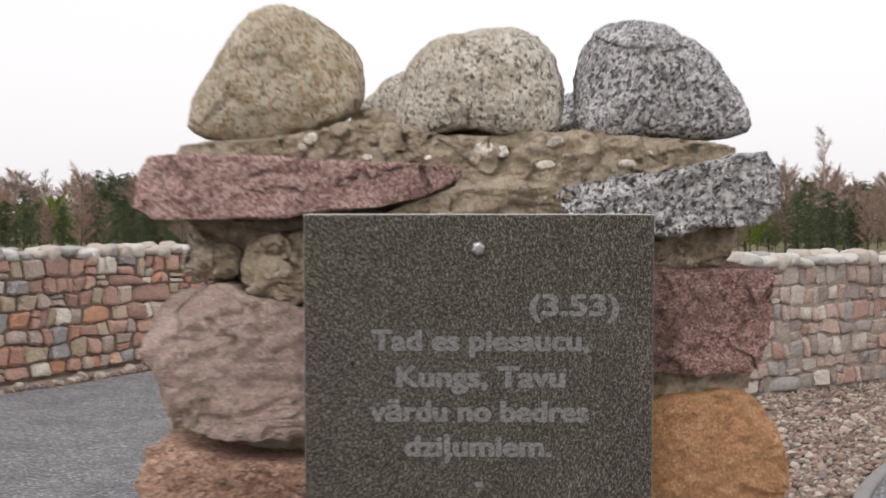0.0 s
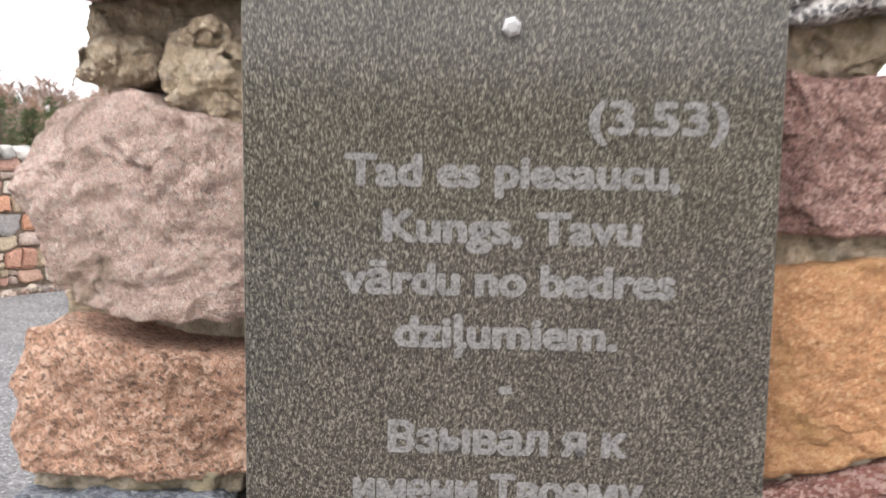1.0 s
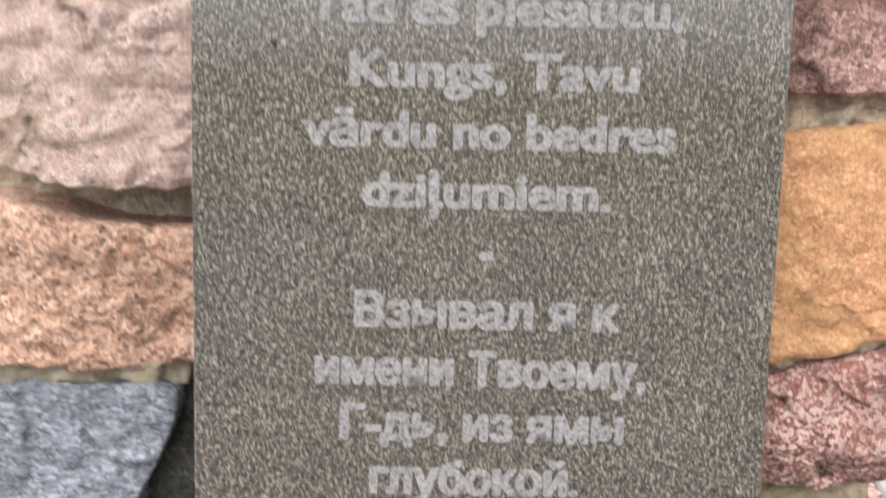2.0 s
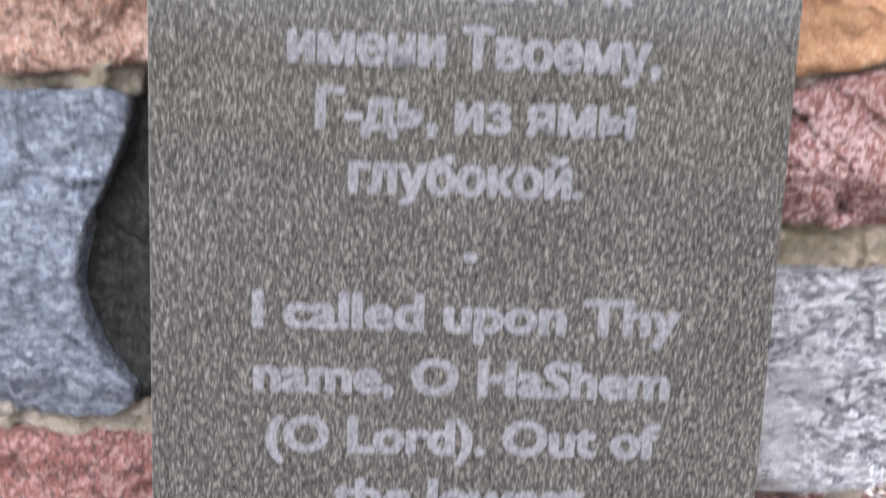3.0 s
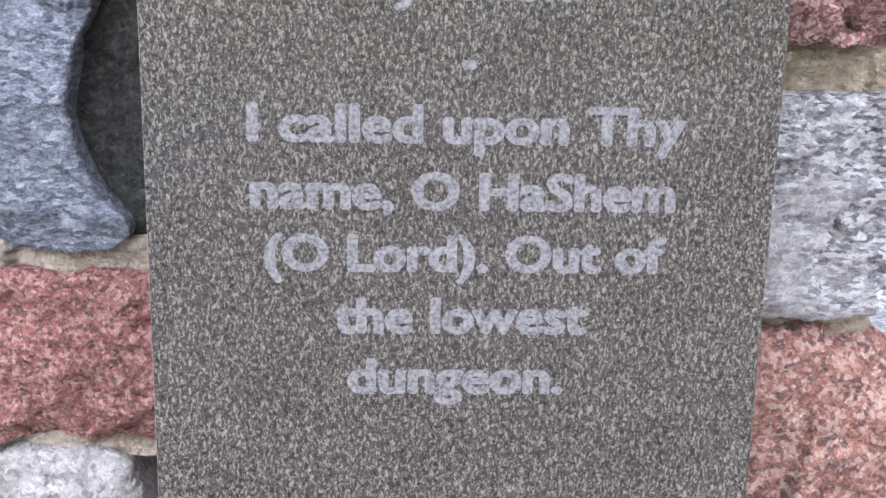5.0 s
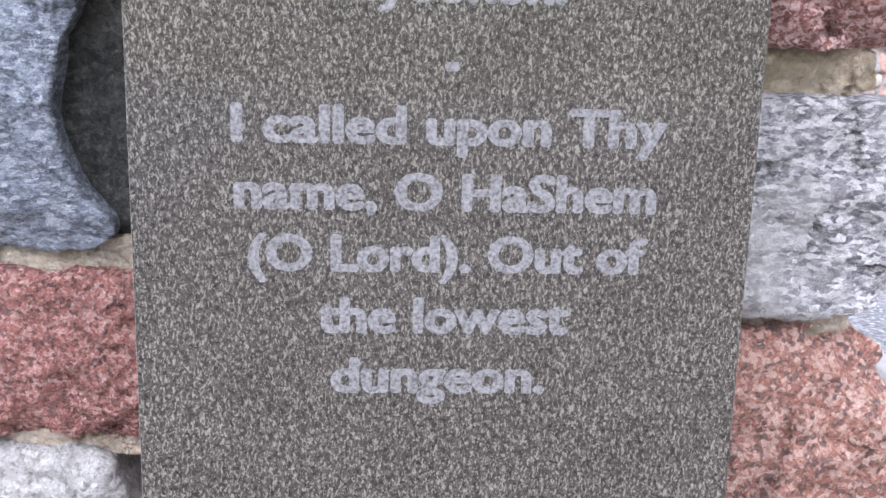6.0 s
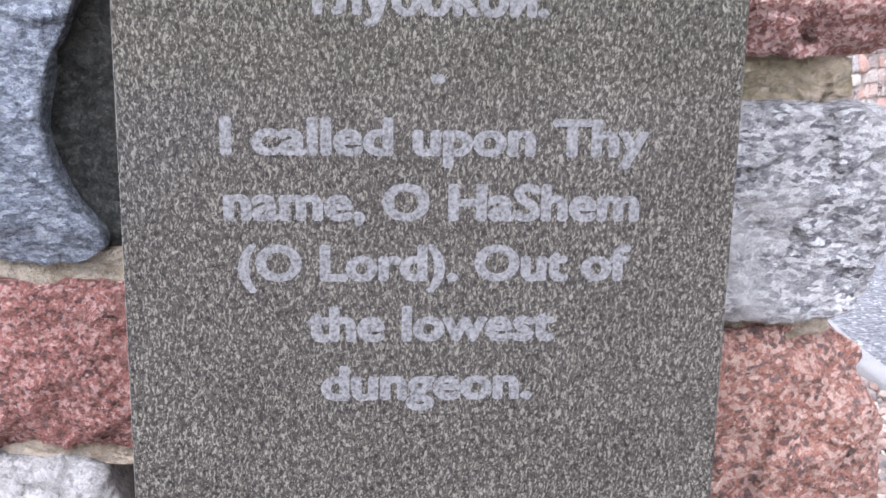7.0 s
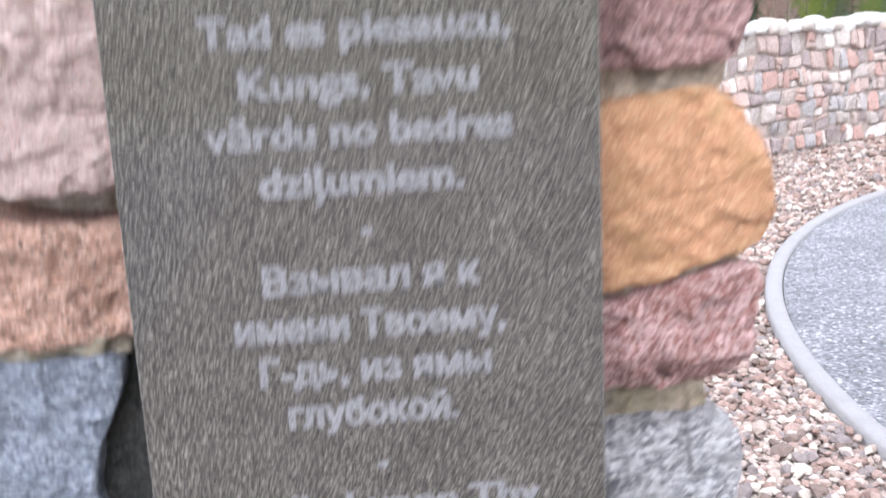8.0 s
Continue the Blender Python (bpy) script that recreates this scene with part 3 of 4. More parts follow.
part("mortar_lump", hewn("mortar_lump", [(-0.262, 1.400), (-0.232, 1.398), (-0.228, 1.418), (-0.246, 1.426), (-0.264, 1.416)], 0.076, 0.3, MORTAR, 108, 50, 1, 0.008, 0.014, 0.006, 8, (), 0.012, gritty=0.55), pillar)
part("mortar_lump", hewn("mortar_lump", [(0.16, 1.372), (0.30, 1.378), (0.322, 1.40), (0.330, 1.44), (0.16, 1.44)], 0.112, 0.5, MORTAR, 107, 70, 1, 0.014, 0.013, 0.009, 16, gritty=0.55), pillar)
STONES = [
    # label, material, outline, front, seed, wear, arris, roughness, breaks, bevels
    ("long dark red granite slab", REDSLAB, [(-0.416, 1.444), (-0.402, 1.503), (-0.388, 1.523), (-0.195, 1.516), (-0.017, 1.507), (-0.022, 1.490), (-0.085, 1.460), (-0.20, 1.449), (-0.31, 1.441)], 0.058, 11, 1, 0.006, 0.007, 0.008, [(-0.39, 1.48, -0.9, 0.4, 0.7), (-0.06, 1.48, 1.0, 0.0, 0.6)]),
    ("black and white granite slab", SALT, [(0.095, 1.467), (0.106, 1.483), (0.227, 1.502), (0.335, 1.525), (0.358, 1.514), (0.362, 1.488), (0.353, 1.447), (0.330, 1.434), (0.285, 1.432), (0.235, 1.420), (0.12, 1.43)], 0.062, 12, 1, 0.008, 0.009, 0.010, [(0.22, 1.49, -0.35, 0.9, 0.5), (0.335, 1.47, 1.0, 0.1, 0.5)]),
    ("rounded pale pink granite boulder", PINK, [(-0.407, 1.311), (-0.393, 1.338), (-0.364, 1.356), (-0.304, 1.368), (-0.286, 1.354), (-0.20, 1.330), (-0.12, 1.325), (-0.12, 1.176), (-0.285, 1.175), (-0.345, 1.182), (-0.384, 1.202), (-0.391, 1.245), (-0.406, 1.278)], 0.062, 57, 1, 0.008, 0.010, 0.006, [(-0.335, 1.325, -0.6, 0.8, 0.9), (-0.36, 1.22, -0.9, -0.4, 0.7)]),
    ("orange pink granite block", ORANGE, [(-0.424, 1.04), (-0.418, 1.154), (-0.385, 1.166), (-0.340, 1.158), (-0.285, 1.143), (-0.12, 1.142), (-0.12, 1.040), (-0.225, 1.039), (-0.300, 1.031), (-0.37, 1.034)], 0.070, 14, 1, 0.011, 0.009, 0.007, [(-0.39, 1.13, -0.5, 0.86, 0.6)]),
    ("blue grey gneiss block with a broken hollow end", BLUE, [(-0.45, 0.781), (-0.34, 0.783), (-0.252, 0.790), (-0.222, 0.805), (-0.254, 0.838), (-0.267, 0.880), (-0.262, 0.925), (-0.240, 0.972), (-0.226, 1.014), (-0.24, 1.025), (-0.303, 1.022), (-0.45, 1.010)], 0.072, 15, 1, 0.005, 0.006, 0.006, [(-0.3, 0.82, -0.1, -1.0, 0.35)]),
    ("red granite block", RED, [(-0.45, 0.636), (-0.335, 0.639), (-0.29, 0.646), (-0.218, 0.640), (-0.12, 0.64), (-0.12, 0.775), (-0.255, 0.776), (-0.29, 0.774), (-0.335, 0.781), (-0.45, 0.78)], 0.072, 17, 1, 0.009, 0.010, 0.008, [(-0.28, 0.665, 0.1, -1.0, 0.5)]),
    ("off-white granite block", WHITISH, [(-0.45, 0.44), (-0.225, 0.44), (-0.214, 0.56), (-0.236, 0.618), (-0.256, 0.634), (-0.45, 0.632)], 0.085, 18, 1, 0.012, 0.010, 0.008, []),
    ("purple red gneiss block", PURPLE, [(0.12, 1.383), (0.355, 1.384), (0.362, 1.372), (0.360, 1.33), (0.354, 1.295), (0.344, 1.264), (0.325, 1.256), (0.27, 1.252), (0.12, 1.249)], 0.068, 19, 1, 0.006, 0.008, 0.009, [(0.335, 1.32, 1.0, -0.1, 0.7)]),
    ("rounded orange sandstone block", SAND, [(0.12, 1.205), (0.215, 1.222), (0.248, 1.232), (0.315, 1.236), (0.337, 1.228), (0.368, 1.194), (0.380, 1.152), (0.389, 1.112), (0.366, 1.080), (0.278, 1.060), (0.12, 1.028)], 0.070, 26, 1, 0.008, 0.007, 0.002, [(0.328, 1.205, 0.72, 0.7, 0.8), (0.365, 1.12, 1.0, -0.2, 0.4)]),
    ("red and pink granite block", REDPINK, [(0.12, 1.018), (0.218, 1.040), (0.310, 1.064), (0.358, 1.068), (0.371, 1.058), (0.369, 1.0), (0.352, 0.950), (0.330, 0.942), (0.12, 0.942)], 0.076, 21, 1, 0.010, 0.009, 0.009, [(0.30, 0.980, 0.0, -1.0, 1.1)]),
    ("light grey gneiss block", LIGHT, [(0.12, 0.902), (0.230, 0.906), (0.334, 0.910), (0.353, 0.900), (0.352, 0.86), (0.345, 0.772), (0.312, 0.746), (0.12, 0.742)], 0.074, 22, 1, 0.005, 0.008, 0.008, [(0.335, 0.80, 0.9, -0.4, 0.6)]),
    ("salmon granite block", SALMON, [(0.12, 0.50), (0.372, 0.50), (0.370, 0.63), (0.353, 0.695), (0.334, 0.728), (0.308, 0.738), (0.23, 0.732), (0.12, 0.73)], 0.080, 23, 1, 0.012, 0.009, 0.007, [(0.30, 0.70, 0.7, 0.7, 0.6)]),
    # inner face of the blue stone's hollow, its shade painted by the dark material
    ("dark gneiss stone set back behind the plaque, damp and shade in its colour", DARK, [(-0.32, 0.795), (-0.10, 0.795), (-0.10, 1.02), (-0.32, 1.02)], 0.096, 16, 1, 0.01, 0.007, 0.004, []),
]
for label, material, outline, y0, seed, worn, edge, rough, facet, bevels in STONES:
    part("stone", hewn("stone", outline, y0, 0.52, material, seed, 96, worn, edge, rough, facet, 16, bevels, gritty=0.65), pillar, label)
# the courses below, down to the gravel
LOWER = [(SALMON, -0.43, -0.02, 0.25, 0.43), (BLUE, 0.0, 0.40, 0.28, 0.49), (PINK, -0.43, 0.05, 0.05, 0.24), (REDSLAB, 0.07, 0.42, 0.06, 0.27), (LIGHT, -0.44, -0.06, -0.2, 0.04), (ORANGE, -0.04, 0.43, -0.2, 0.05), (PURPLE, -0.2, 0.2, 0.44, 0.54)]
for i, (material, x0, x1, z0, z1) in enumerate(LOWER):
    part("stone", rock("stone", (x0, z0), (x1, z0), (x1, z1), (x0, z1), 0.08, 0.56, material, 12, 0.013, 9, 40 + i, 20, 1.0, 10), pillar)
BOULDERS = [
    ("ochre granite boulder with white lichen", OCHRE, [(-0.366, 1.547), (-0.318, 1.536), (-0.264, 1.540), (-0.19, 1.555), (-0.150, 1.585), (-0.148, 1.63), (-0.161, 1.662), (-0.19, 1.694), (-0.23, 1.716), (-0.264, 1.719), (-0.30, 1.703), (-0.350, 1.635), (-0.370, 1.586)], 0.098, 0.36, 31, 0.10),
    ("pale speckled granite boulder", PALE, [(-0.102, 1.537), (-0.057, 1.547), (-0.011, 1.555), (0.04, 1.545), (0.095, 1.544), (0.112, 1.576), (0.114, 1.618), (0.101, 1.656), (0.076, 1.680), (0.035, 1.690), (-0.030, 1.679), (-0.064, 1.664), (-0.096, 1.632), (-0.104, 1.591)], 0.094, 0.34, 32, 0.09),
    ("black and white granite boulder", SALT, [(0.125, 1.552), (0.155, 1.540), (0.21, 1.540), (0.314, 1.541), (0.341, 1.551), (0.342, 1.580), (0.324, 1.616), (0.291, 1.664), (0.245, 1.685), (0.20, 1.697), (0.161, 1.689), (0.136, 1.664), (0.125, 1.613)], 0.092, 0.34, 33, 0.09),
    ("grey granite boulder behind the front row", PALE, [(-0.20, 1.555), (0.05, 1.55), (0.08, 1.63), (-0.05, 1.678), (-0.128, 1.656), (-0.18, 1.608)], 0.36, 0.6, 34, 0.09),
    ("grey granite boulder behind the front row", SALT, [(0.10, 1.555), (0.33, 1.555), (0.30, 1.62), (0.22, 1.65), (0.12, 1.62)], 0.36, 0.6, 35, 0.09),
]
for label, material, outline, y0, y1, seed, dome in BOULDERS:
    part("boulder", hewn("boulder", outline, y0, y1, material, seed, 96 if seed < 34 else 40, 1, 0.010, 0.007, 0.005, 10, (), dome, 0.5, 0.003), pillar, label)

# mortar pressed out between the courses: ends, heights and how far it stands back
for i, (x0, x1, za, zb, zc, zd, y0) in enumerate([
        (-0.400, -0.12, 1.150, 1.188, 1.135, 1.182, 0.155), (-0.415, -0.225, 1.010, 1.045, 1.012, 1.045, 0.088), (-0.44, -0.12, 0.768, 0.794, 0.768, 0.800, 0.086),
        (0.12, 0.338, 1.216, 1.262, 1.222, 1.264, 0.094), (0.12, 0.350, 1.020, 1.055, 1.055, 1.075, 0.092), (0.12, 0.330, 0.898, 0.95, 0.900, 0.95, 0.118),
        (0.12, 0.318, 0.722, 0.752, 0.724, 0.752, 0.098), (-0.44, -0.2, 0.622, 0.648, 0.622, 0.648, 0.10)]):
    part("mortar_joint", hewn("mortar_joint", [(x0, za), (x1, zc), (x1, zd), (x0, zb)], y0, 0.45, PALE_MORTAR if i in (1, 2) else MORTAR, 80 + i, 64, 1, 0.006, 0.010, 0.006, 14, gritty=0.55), pillar)

# small pale pebbles pressed into the mortar cap
TREES_OF_BEDS = [BVHTree.FromPolygons([v.co for v in me.vertices], [p.vertices for p in me.polygons]) for me in BEDS]
for i, (x, z, w, h) in enumerate([(0.010, 1.528, 0.015, 0.010), (0.030, 1.524, 0.009, 0.008), (-0.205, 1.541, 0.010, 0.009), (-0.215, 1.530, 0.008, 0.006), (0.094, 1.536, 0.013, 0.007), (0.083, 1.508, 0.013, 0.006), (0.185, 1.510, 0.012, 0.005), (0.165, 1.502, 0.010, 0.004), (-0.105, 1.522, 0.008, 0.005), (-0.135, 1.518, 0.008, 0.005), (0.205, 1.522, 0.008, 0.004), (0.128, 1.512, 0.009, 0.004), (-0.06, 1.517, 0.006, 0.004)]):
    hits = [bed.ray_cast(Vector((x, -1, z)), Vector((0, 1, 0)))[0] for bed in TREES_OF_BEDS]
    front = min([p.y for p in hits if p] + [0.12]) - 0.004
    part("pebble", hewn("pebble", [(x - w, z - h * 0.5), (x - w * 0.2, z - h), (x + w, z - h * 0.3), (x + w * 0.5, z + h), (x - w * 0.6, z + h * 0.7)], front, front + 0.03, CREAM, 60 + i, 12, 1, 0.0025, 0.002, 0.003, 5), pillar)

# ---------------------------------------------------------------- the plaque
plaque = thing("plaque", PILLAR, "grey polished granite plaque with engraved verses in three languages", "plaque")


def slab_plate(x0, x1, z0, z1, y0, y1, bevel):
    bm = bmesh.new()
    bmesh.ops.create_cube(bm, size=1.0, matrix=Matrix.Translation(((x0 + x1) / 2, (y0 + y1) / 2, (z0 + z1) / 2)) @ Matrix.Diagonal((x1 - x0, y1 - y0, z1 - z0, 1)))
    bmesh.ops.bevel(bm, geom=bm.edges[:], offset=bevel, segments=2, affect="EDGES", profile=0.6)
    return bm


slab_ob = part("slab", bm_mesh("slab", slab_plate(-0.2, 0.2, 0.56, 1.45, 0.0, 0.03, 0.0018), PLAQUE), plaque)
slab_ob.data.materials.append(SAWN_LIT)
# bevel and sides take the pale rim colour, a painted bright line
for f in slab_ob.data.polygons:
    f.material_index = 0 if abs(f.normal.y) > 0.95 else 1


def lettering(text, x0, x1, base, cap, name="lettering"):
    """One engraved line, from x0 to x1, standing on base; cap is the height of its capitals. Strokes are fattened by close-set layers."""
    cu = bpy.data.curves.new(name, "FONT")
    cu.body, cu.size, cu.extrude, cu.resolution_u = text, 1.0, 0.01, 3
    tmp = new(name, cu)
    bpy.context.view_layer.update()
    flat = bpy.data.meshes.new_from_object(tmp.evaluated_get(bpy.context.evaluated_depsgraph_get()))
    bpy.data.objects.remove(tmp)
    lo, hi = min(v.co.x for v in flat.vertices), max(v.co.x for v in flat.vertices)
    fat = 0.0017
    sx, sz = (x1 - x0 - 2 * fat) / (hi - lo), (cap - fat) / 0.72
    verts, faces, count = [], [], len(flat.vertices)
    for n, (dx, dz) in enumerate(((-1, 0), (1, 0), (-0.5, 0.6), (0.5, -0.6), (0, 0), (0.5, 0.6), (-0.5, -0.6))):
        for v in flat.vertices:
            x, y, z = v.co
            verts.append((x0 + fat + (x - lo) * sx + dx * fat, -0.0003 - z * 0.02 - n * 0.00004, base + fat * 0.5 + y * sz + dz * fat))
        faces += [tuple(i + n * count for i in p.vertices) for p in flat.polygons]
    bpy.data.meshes.remove(flat)
    return part(name, mesh_from(name, verts, faces, LETTER), plaque, "pale frosted engraved letters")


lettering("(3.53)", 0.058, 0.161, 1.334, 0.026)
lettering("Tad es piesaucu,", -0.123, 0.127, 1.2935, 0.0255)
lettering("Kungs, Tavu", -0.094, 0.100, 1.2515, 0.0255)
lettering("vārdu no bedres", -0.125, 0.127, 1.2115, 0.0255)
lettering("dziļumiem.", -0.085, 0.085, 1.171, 0.0255)
lettering("Взывал я к", -0.089, 0.095, 1.0875, 0.0255)
lettering("имени Твоему,", -0.116, 0.115, 1.0465, 0.0255)
lettering("Г-дь, из ямы", -0.098, 0.101, 1.007, 0.0255)
lettering("глубокой.", -0.077, 0.071, 0.9675, 0.0255)
lettering("I called upon Thy", -0.136, 0.140, 0.8795, 0.0255)
lettering("name, O HaShem", -0.135, 0.136, 0.837, 0.0255)
lettering("(O Lord). Out of", -0.127, 0.132, 0.7965, 0.0255)
lettering("the lowest", -0.083, 0.083, 0.755, 0.0255)
lettering("dungeon.", -0.074, 0.069, 0.7135, 0.0255)
lettering("-", -0.004, 0.006, 1.129, 0.03)
lettering("-", -0.003, 0.006, 0.919, 0.03)


def bolt_head(x, z, r):
    bm = bmesh.new()
    rings = []
    for rad, y, sides in ((r, -0.0002, 6), (r, -0.005, 6), (r * 0.86, -0.0068, 6), (r * 0.5, -0.0078, 6)):
        rings.append([bm.verts.new((x + rad * math.cos(math.pi / 3 * i + 0.3), y, z + rad * math.sin(math.pi / 3 * i + 0.3))) for i in range(sides)])
    for a, b in zip(rings, rings[1:]):
        for i in range(6):
            bm.faces.new((a[i], a[(i + 1) % 6], b[(i + 1) % 6], b[i]))
    bm.faces.new(rings[-1])
    bm.faces.new(rings[0][::-1])
    shaft = bmesh.ops.create_cone(bm, segments=10, radius1=r * 0.5, radius2=r * 0.5, depth=0.12, cap_ends=True)["verts"]
    bmesh.ops.rotate(bm, verts=shaft, matrix=Matrix.Rotation(radians(90), 3, "X"))
    bmesh.ops.translate(bm, verts=shaft, vec=(x, 0.06, z))
    bmesh.ops.recalc_face_normals(bm, faces=bm.faces[:])
    return bm_mesh("bolt", bm, STEEL)


part("bolt", bolt_head(0.0, 1.411, 0.0085), plaque, "domed zinc steel bolt head")


# ---------------------------------------------------------------- the walls behind
def coursed_stones(length, height, sx, sz, seed):
    """Outlines of roughly coursed rubble: wavy beds, stones of very unequal width, a few split into two, corners out of square."""
    rng = random.Random(seed)
    beds = [0.0]
    while beds[-1] < height - sz * 0.7:
        beds.append(beds[-1] + sz * rng.uniform(0.7, 1.35))
    beds[-1] = height
    wave = lambda j, x: 0.0 if j == 0 else beds[j] + (noise.noise(Vector((x * 2.3, j * 7.7, seed))) * 0.34 + noise.noise(Vector((x * 6.1, j * 3.3, seed + 5))) * 0.2) * sz * (0.4 if j == len(beds) - 1 else 1.0)
    out = []
    for j in range(len(beds) - 1):
        x = -rng.random() * sx
        lean = rng.uniform(-0.2, 0.2) * sx
        while x < length:
            w = sx * math.exp(rng.gauss(0, 0.42))
            nxt = rng.uniform(-0.22, 0.22) * sx
            xa, xb = max(0, x), min(length, x + w)
            if xb - xa > 0.03:
                def column(x0, x1, l0, l1, z0, z1):
                    at = lambda f, k: (x0 + (x1 - x0) * f + (l0 * (1 - f) + l1 * f) * (k - 0.5), z0(x0 + (x1 - x0) * f) * (1 - k) + z1(x0 + (x1 - x0) * f) * k)
                    bulge = rng.uniform(-0.06, 0.10)
                    pts = [at(0, 0), at(rng.uniform(0.35, 0.65), 0 - bulge * 0.5), at(1, 0), at(1, 0.5), at(1, 1), at(rng.uniform(0.35, 0.65), 1 + bulge * 0.5), at(0, 1), at(0, 0.5)]
                    out.append([(px + rng.uniform(-0.05, 0.05) * sx, pz + rng.uniform(-0.05, 0.05) * sz) for px, pz in pts])
                lower, upper = (lambda q, j=j: wave(j, q)), (lambda q, j=j: wave(j + 1, q))
                if rng.random() < 0.12:
                    k = rng.uniform(0.35, 0.65)
                    middle = lambda q, lower=lower, upper=upper, k=k: lower(q) * (1 - k) + upper(q) * k
                    column(xa, xb, lean, nxt, lower, middle)
                    column(xa, xb, lean, nxt, middle, upper)
                else:
                    column(xa, xb, lean, nxt, lower, upper)
            lean = nxt
            x += w
    return out


def face_stone(poly, rng, gap=0.0025, soft_range=(0.08, 0.24), stand=(0.015, 0.045)):
    """One stone of the wall's face: sunk edges, a rounded shoulder and an uneven front, in the wall's plane (x along, z up, -y out)."""
    soft = rng.uniform(*soft_range)
    poly = [(p[0] + (q[0] - p[0]) * f, p[1] + (q[1] - p[1]) * f) for p, q in zip(poly, poly[1:] + poly[:1]) for f in (soft, 1 - soft)]
    cx, cz = sum(p[0] for p in poly) / len(poly), sum(p[1] for p in poly) / len(poly)
    size = max(0.03, min(max(p[0] for p in poly) - min(p[0] for p in poly), max(p[1] for p in poly) - min(p[1] for p in poly)) / 2)
    shrink = 1 - gap / size
    shrink *= rng.uniform(0.86, 1.0)
    proud = rng.uniform(*stand)
    tilt, lean = rng.uniform(-0.25, 0.25), rng.uniform(-0.25, 0.25)
    verts, faces, n = [], [], len(poly)
    for k, y in ((shrink, 0.02), (shrink * 0.97, -proud * 0.55), (shrink * 0.72, -proud)):
        for px, pz in poly:
            dx, dz = (px - cx) * k, (pz - cz) * k
            verts.append((dx + rng.uniform(-0.007, 0.007), y + (dx * tilt + dz * lean if y < 0 else 0) + rng.uniform(-0.005, 0.005), dz + rng.uniform(-0.007, 0.007)))
    for r in range(2):
        for i in range(n):
            faces.append((r * n + i, r * n + (i + 1) % n, (r + 1) * n + (i + 1) % n, (r + 1) * n + i))
    faces.append(tuple(range(2 * n, 3 * n)))
    return (cx, cz), verts, faces


def stone_wall(name, a, b, height, sx, sz, seed, material, label, soft_range, bedding, stand, thick=0.45):
    """A wall of fieldstones from a to b, its face towards the path, with a row of pale stones laid on top."""
    a, b = Vector((*a, 0)), Vector((*b, 0))
    along = (b - a).normalized()
    length = (b - a).length
    m = Matrix.Translation(a) @ Matrix.Rotation(math.atan2(along.y, along.x), 4, "Z")
    wall = thing(name, m, label, "wall", kind="structure")
    rng = random.Random(seed)
    core = slab_plate(0, length, -0.1, height - 0.02, 0.0, thick, 0.02)
    part("core", bm_mesh("core", core, bedding), wall)
    meshes = []
    for poly in coursed_stones(length, height - 0.07, sx, sz, seed):
        (cx, cz), verts, faces = face_stone(poly, rng, 0.005, soft_range, stand)
        me = mesh_from("stone", verts, faces, material, rng.random() < 0.35)
        ob = part("stone", me, wall)
        ob.location = (cx, 0, cz)
    for k in range(4):
        w = 0.5
        meshes.append(rock("coping_stone", (-w, -w), (w, -w), (w, w), (-w, w), -0.5, 0.5, COPING, 3.2, 0.09, 2.0, 70 + k + seed, 7))
    x = 0.05
    while x < length - 0.05:
        w = rng.uniform(0.11, 0.23)
        for depth in (0.04, 0.25):
            ob = part("coping_stone", meshes[rng.randrange(4)], wall)
            ob.location = (x + w / 2, depth + rng.uniform(-0.02, 0.02), height - 0.03 + rng.uniform(-0.03, 0.025))
            ob.scale = (w * rng.uniform(0.85, 1.1), 0.24, rng.uniform(0.08, 0.19))
            ob.rotation_euler = (0, rng.uniform(-0.25, 0.25), rng.uniform(-0.4, 0.4))
        x += w * 1.04
    return wall


stone_wall("wall_left", (-5.25, 7.45), (-3.0, 12.2), 1.27, 0.20, 0.17, 3, RUBBLE, "low wall of red, brown and grey fieldstones with pale coping stones", (0.16, 0.30), WALLBED, (0.02, 0.075))
stone_wall("wall_right", (2.45, 8.35), (7.1, 11.2), 1.24, 0.135, 0.19, 4, RUBBLE_PALE, "low wall of pale pink and grey fieldstones with pale coping stones", (0.10, 0.24), PALEBED, (0.008, 0.045))


# ---------------------------------------------------------------- trees
def tube(verts, faces, p, q, r0, r1, sides=5):
    d = (q - p).normalized()
    side = d.cross(Vector((0.3, 0.8, 0.52))).normalized()
    other = d.cross(side)
    start = len(verts)
    for c, r in ((p, r0), (q, r1)):
        for i in range(sides):
            an = 2 * math.pi * i / sides
            verts.append(tuple(c + side * (r * math.cos(an)) + other * (r * math.sin(an))))
    for i in range(sides):
        j = (i + 1) % sides
        faces.append((start + i, start + j, start + sides + j, start + sides + i))


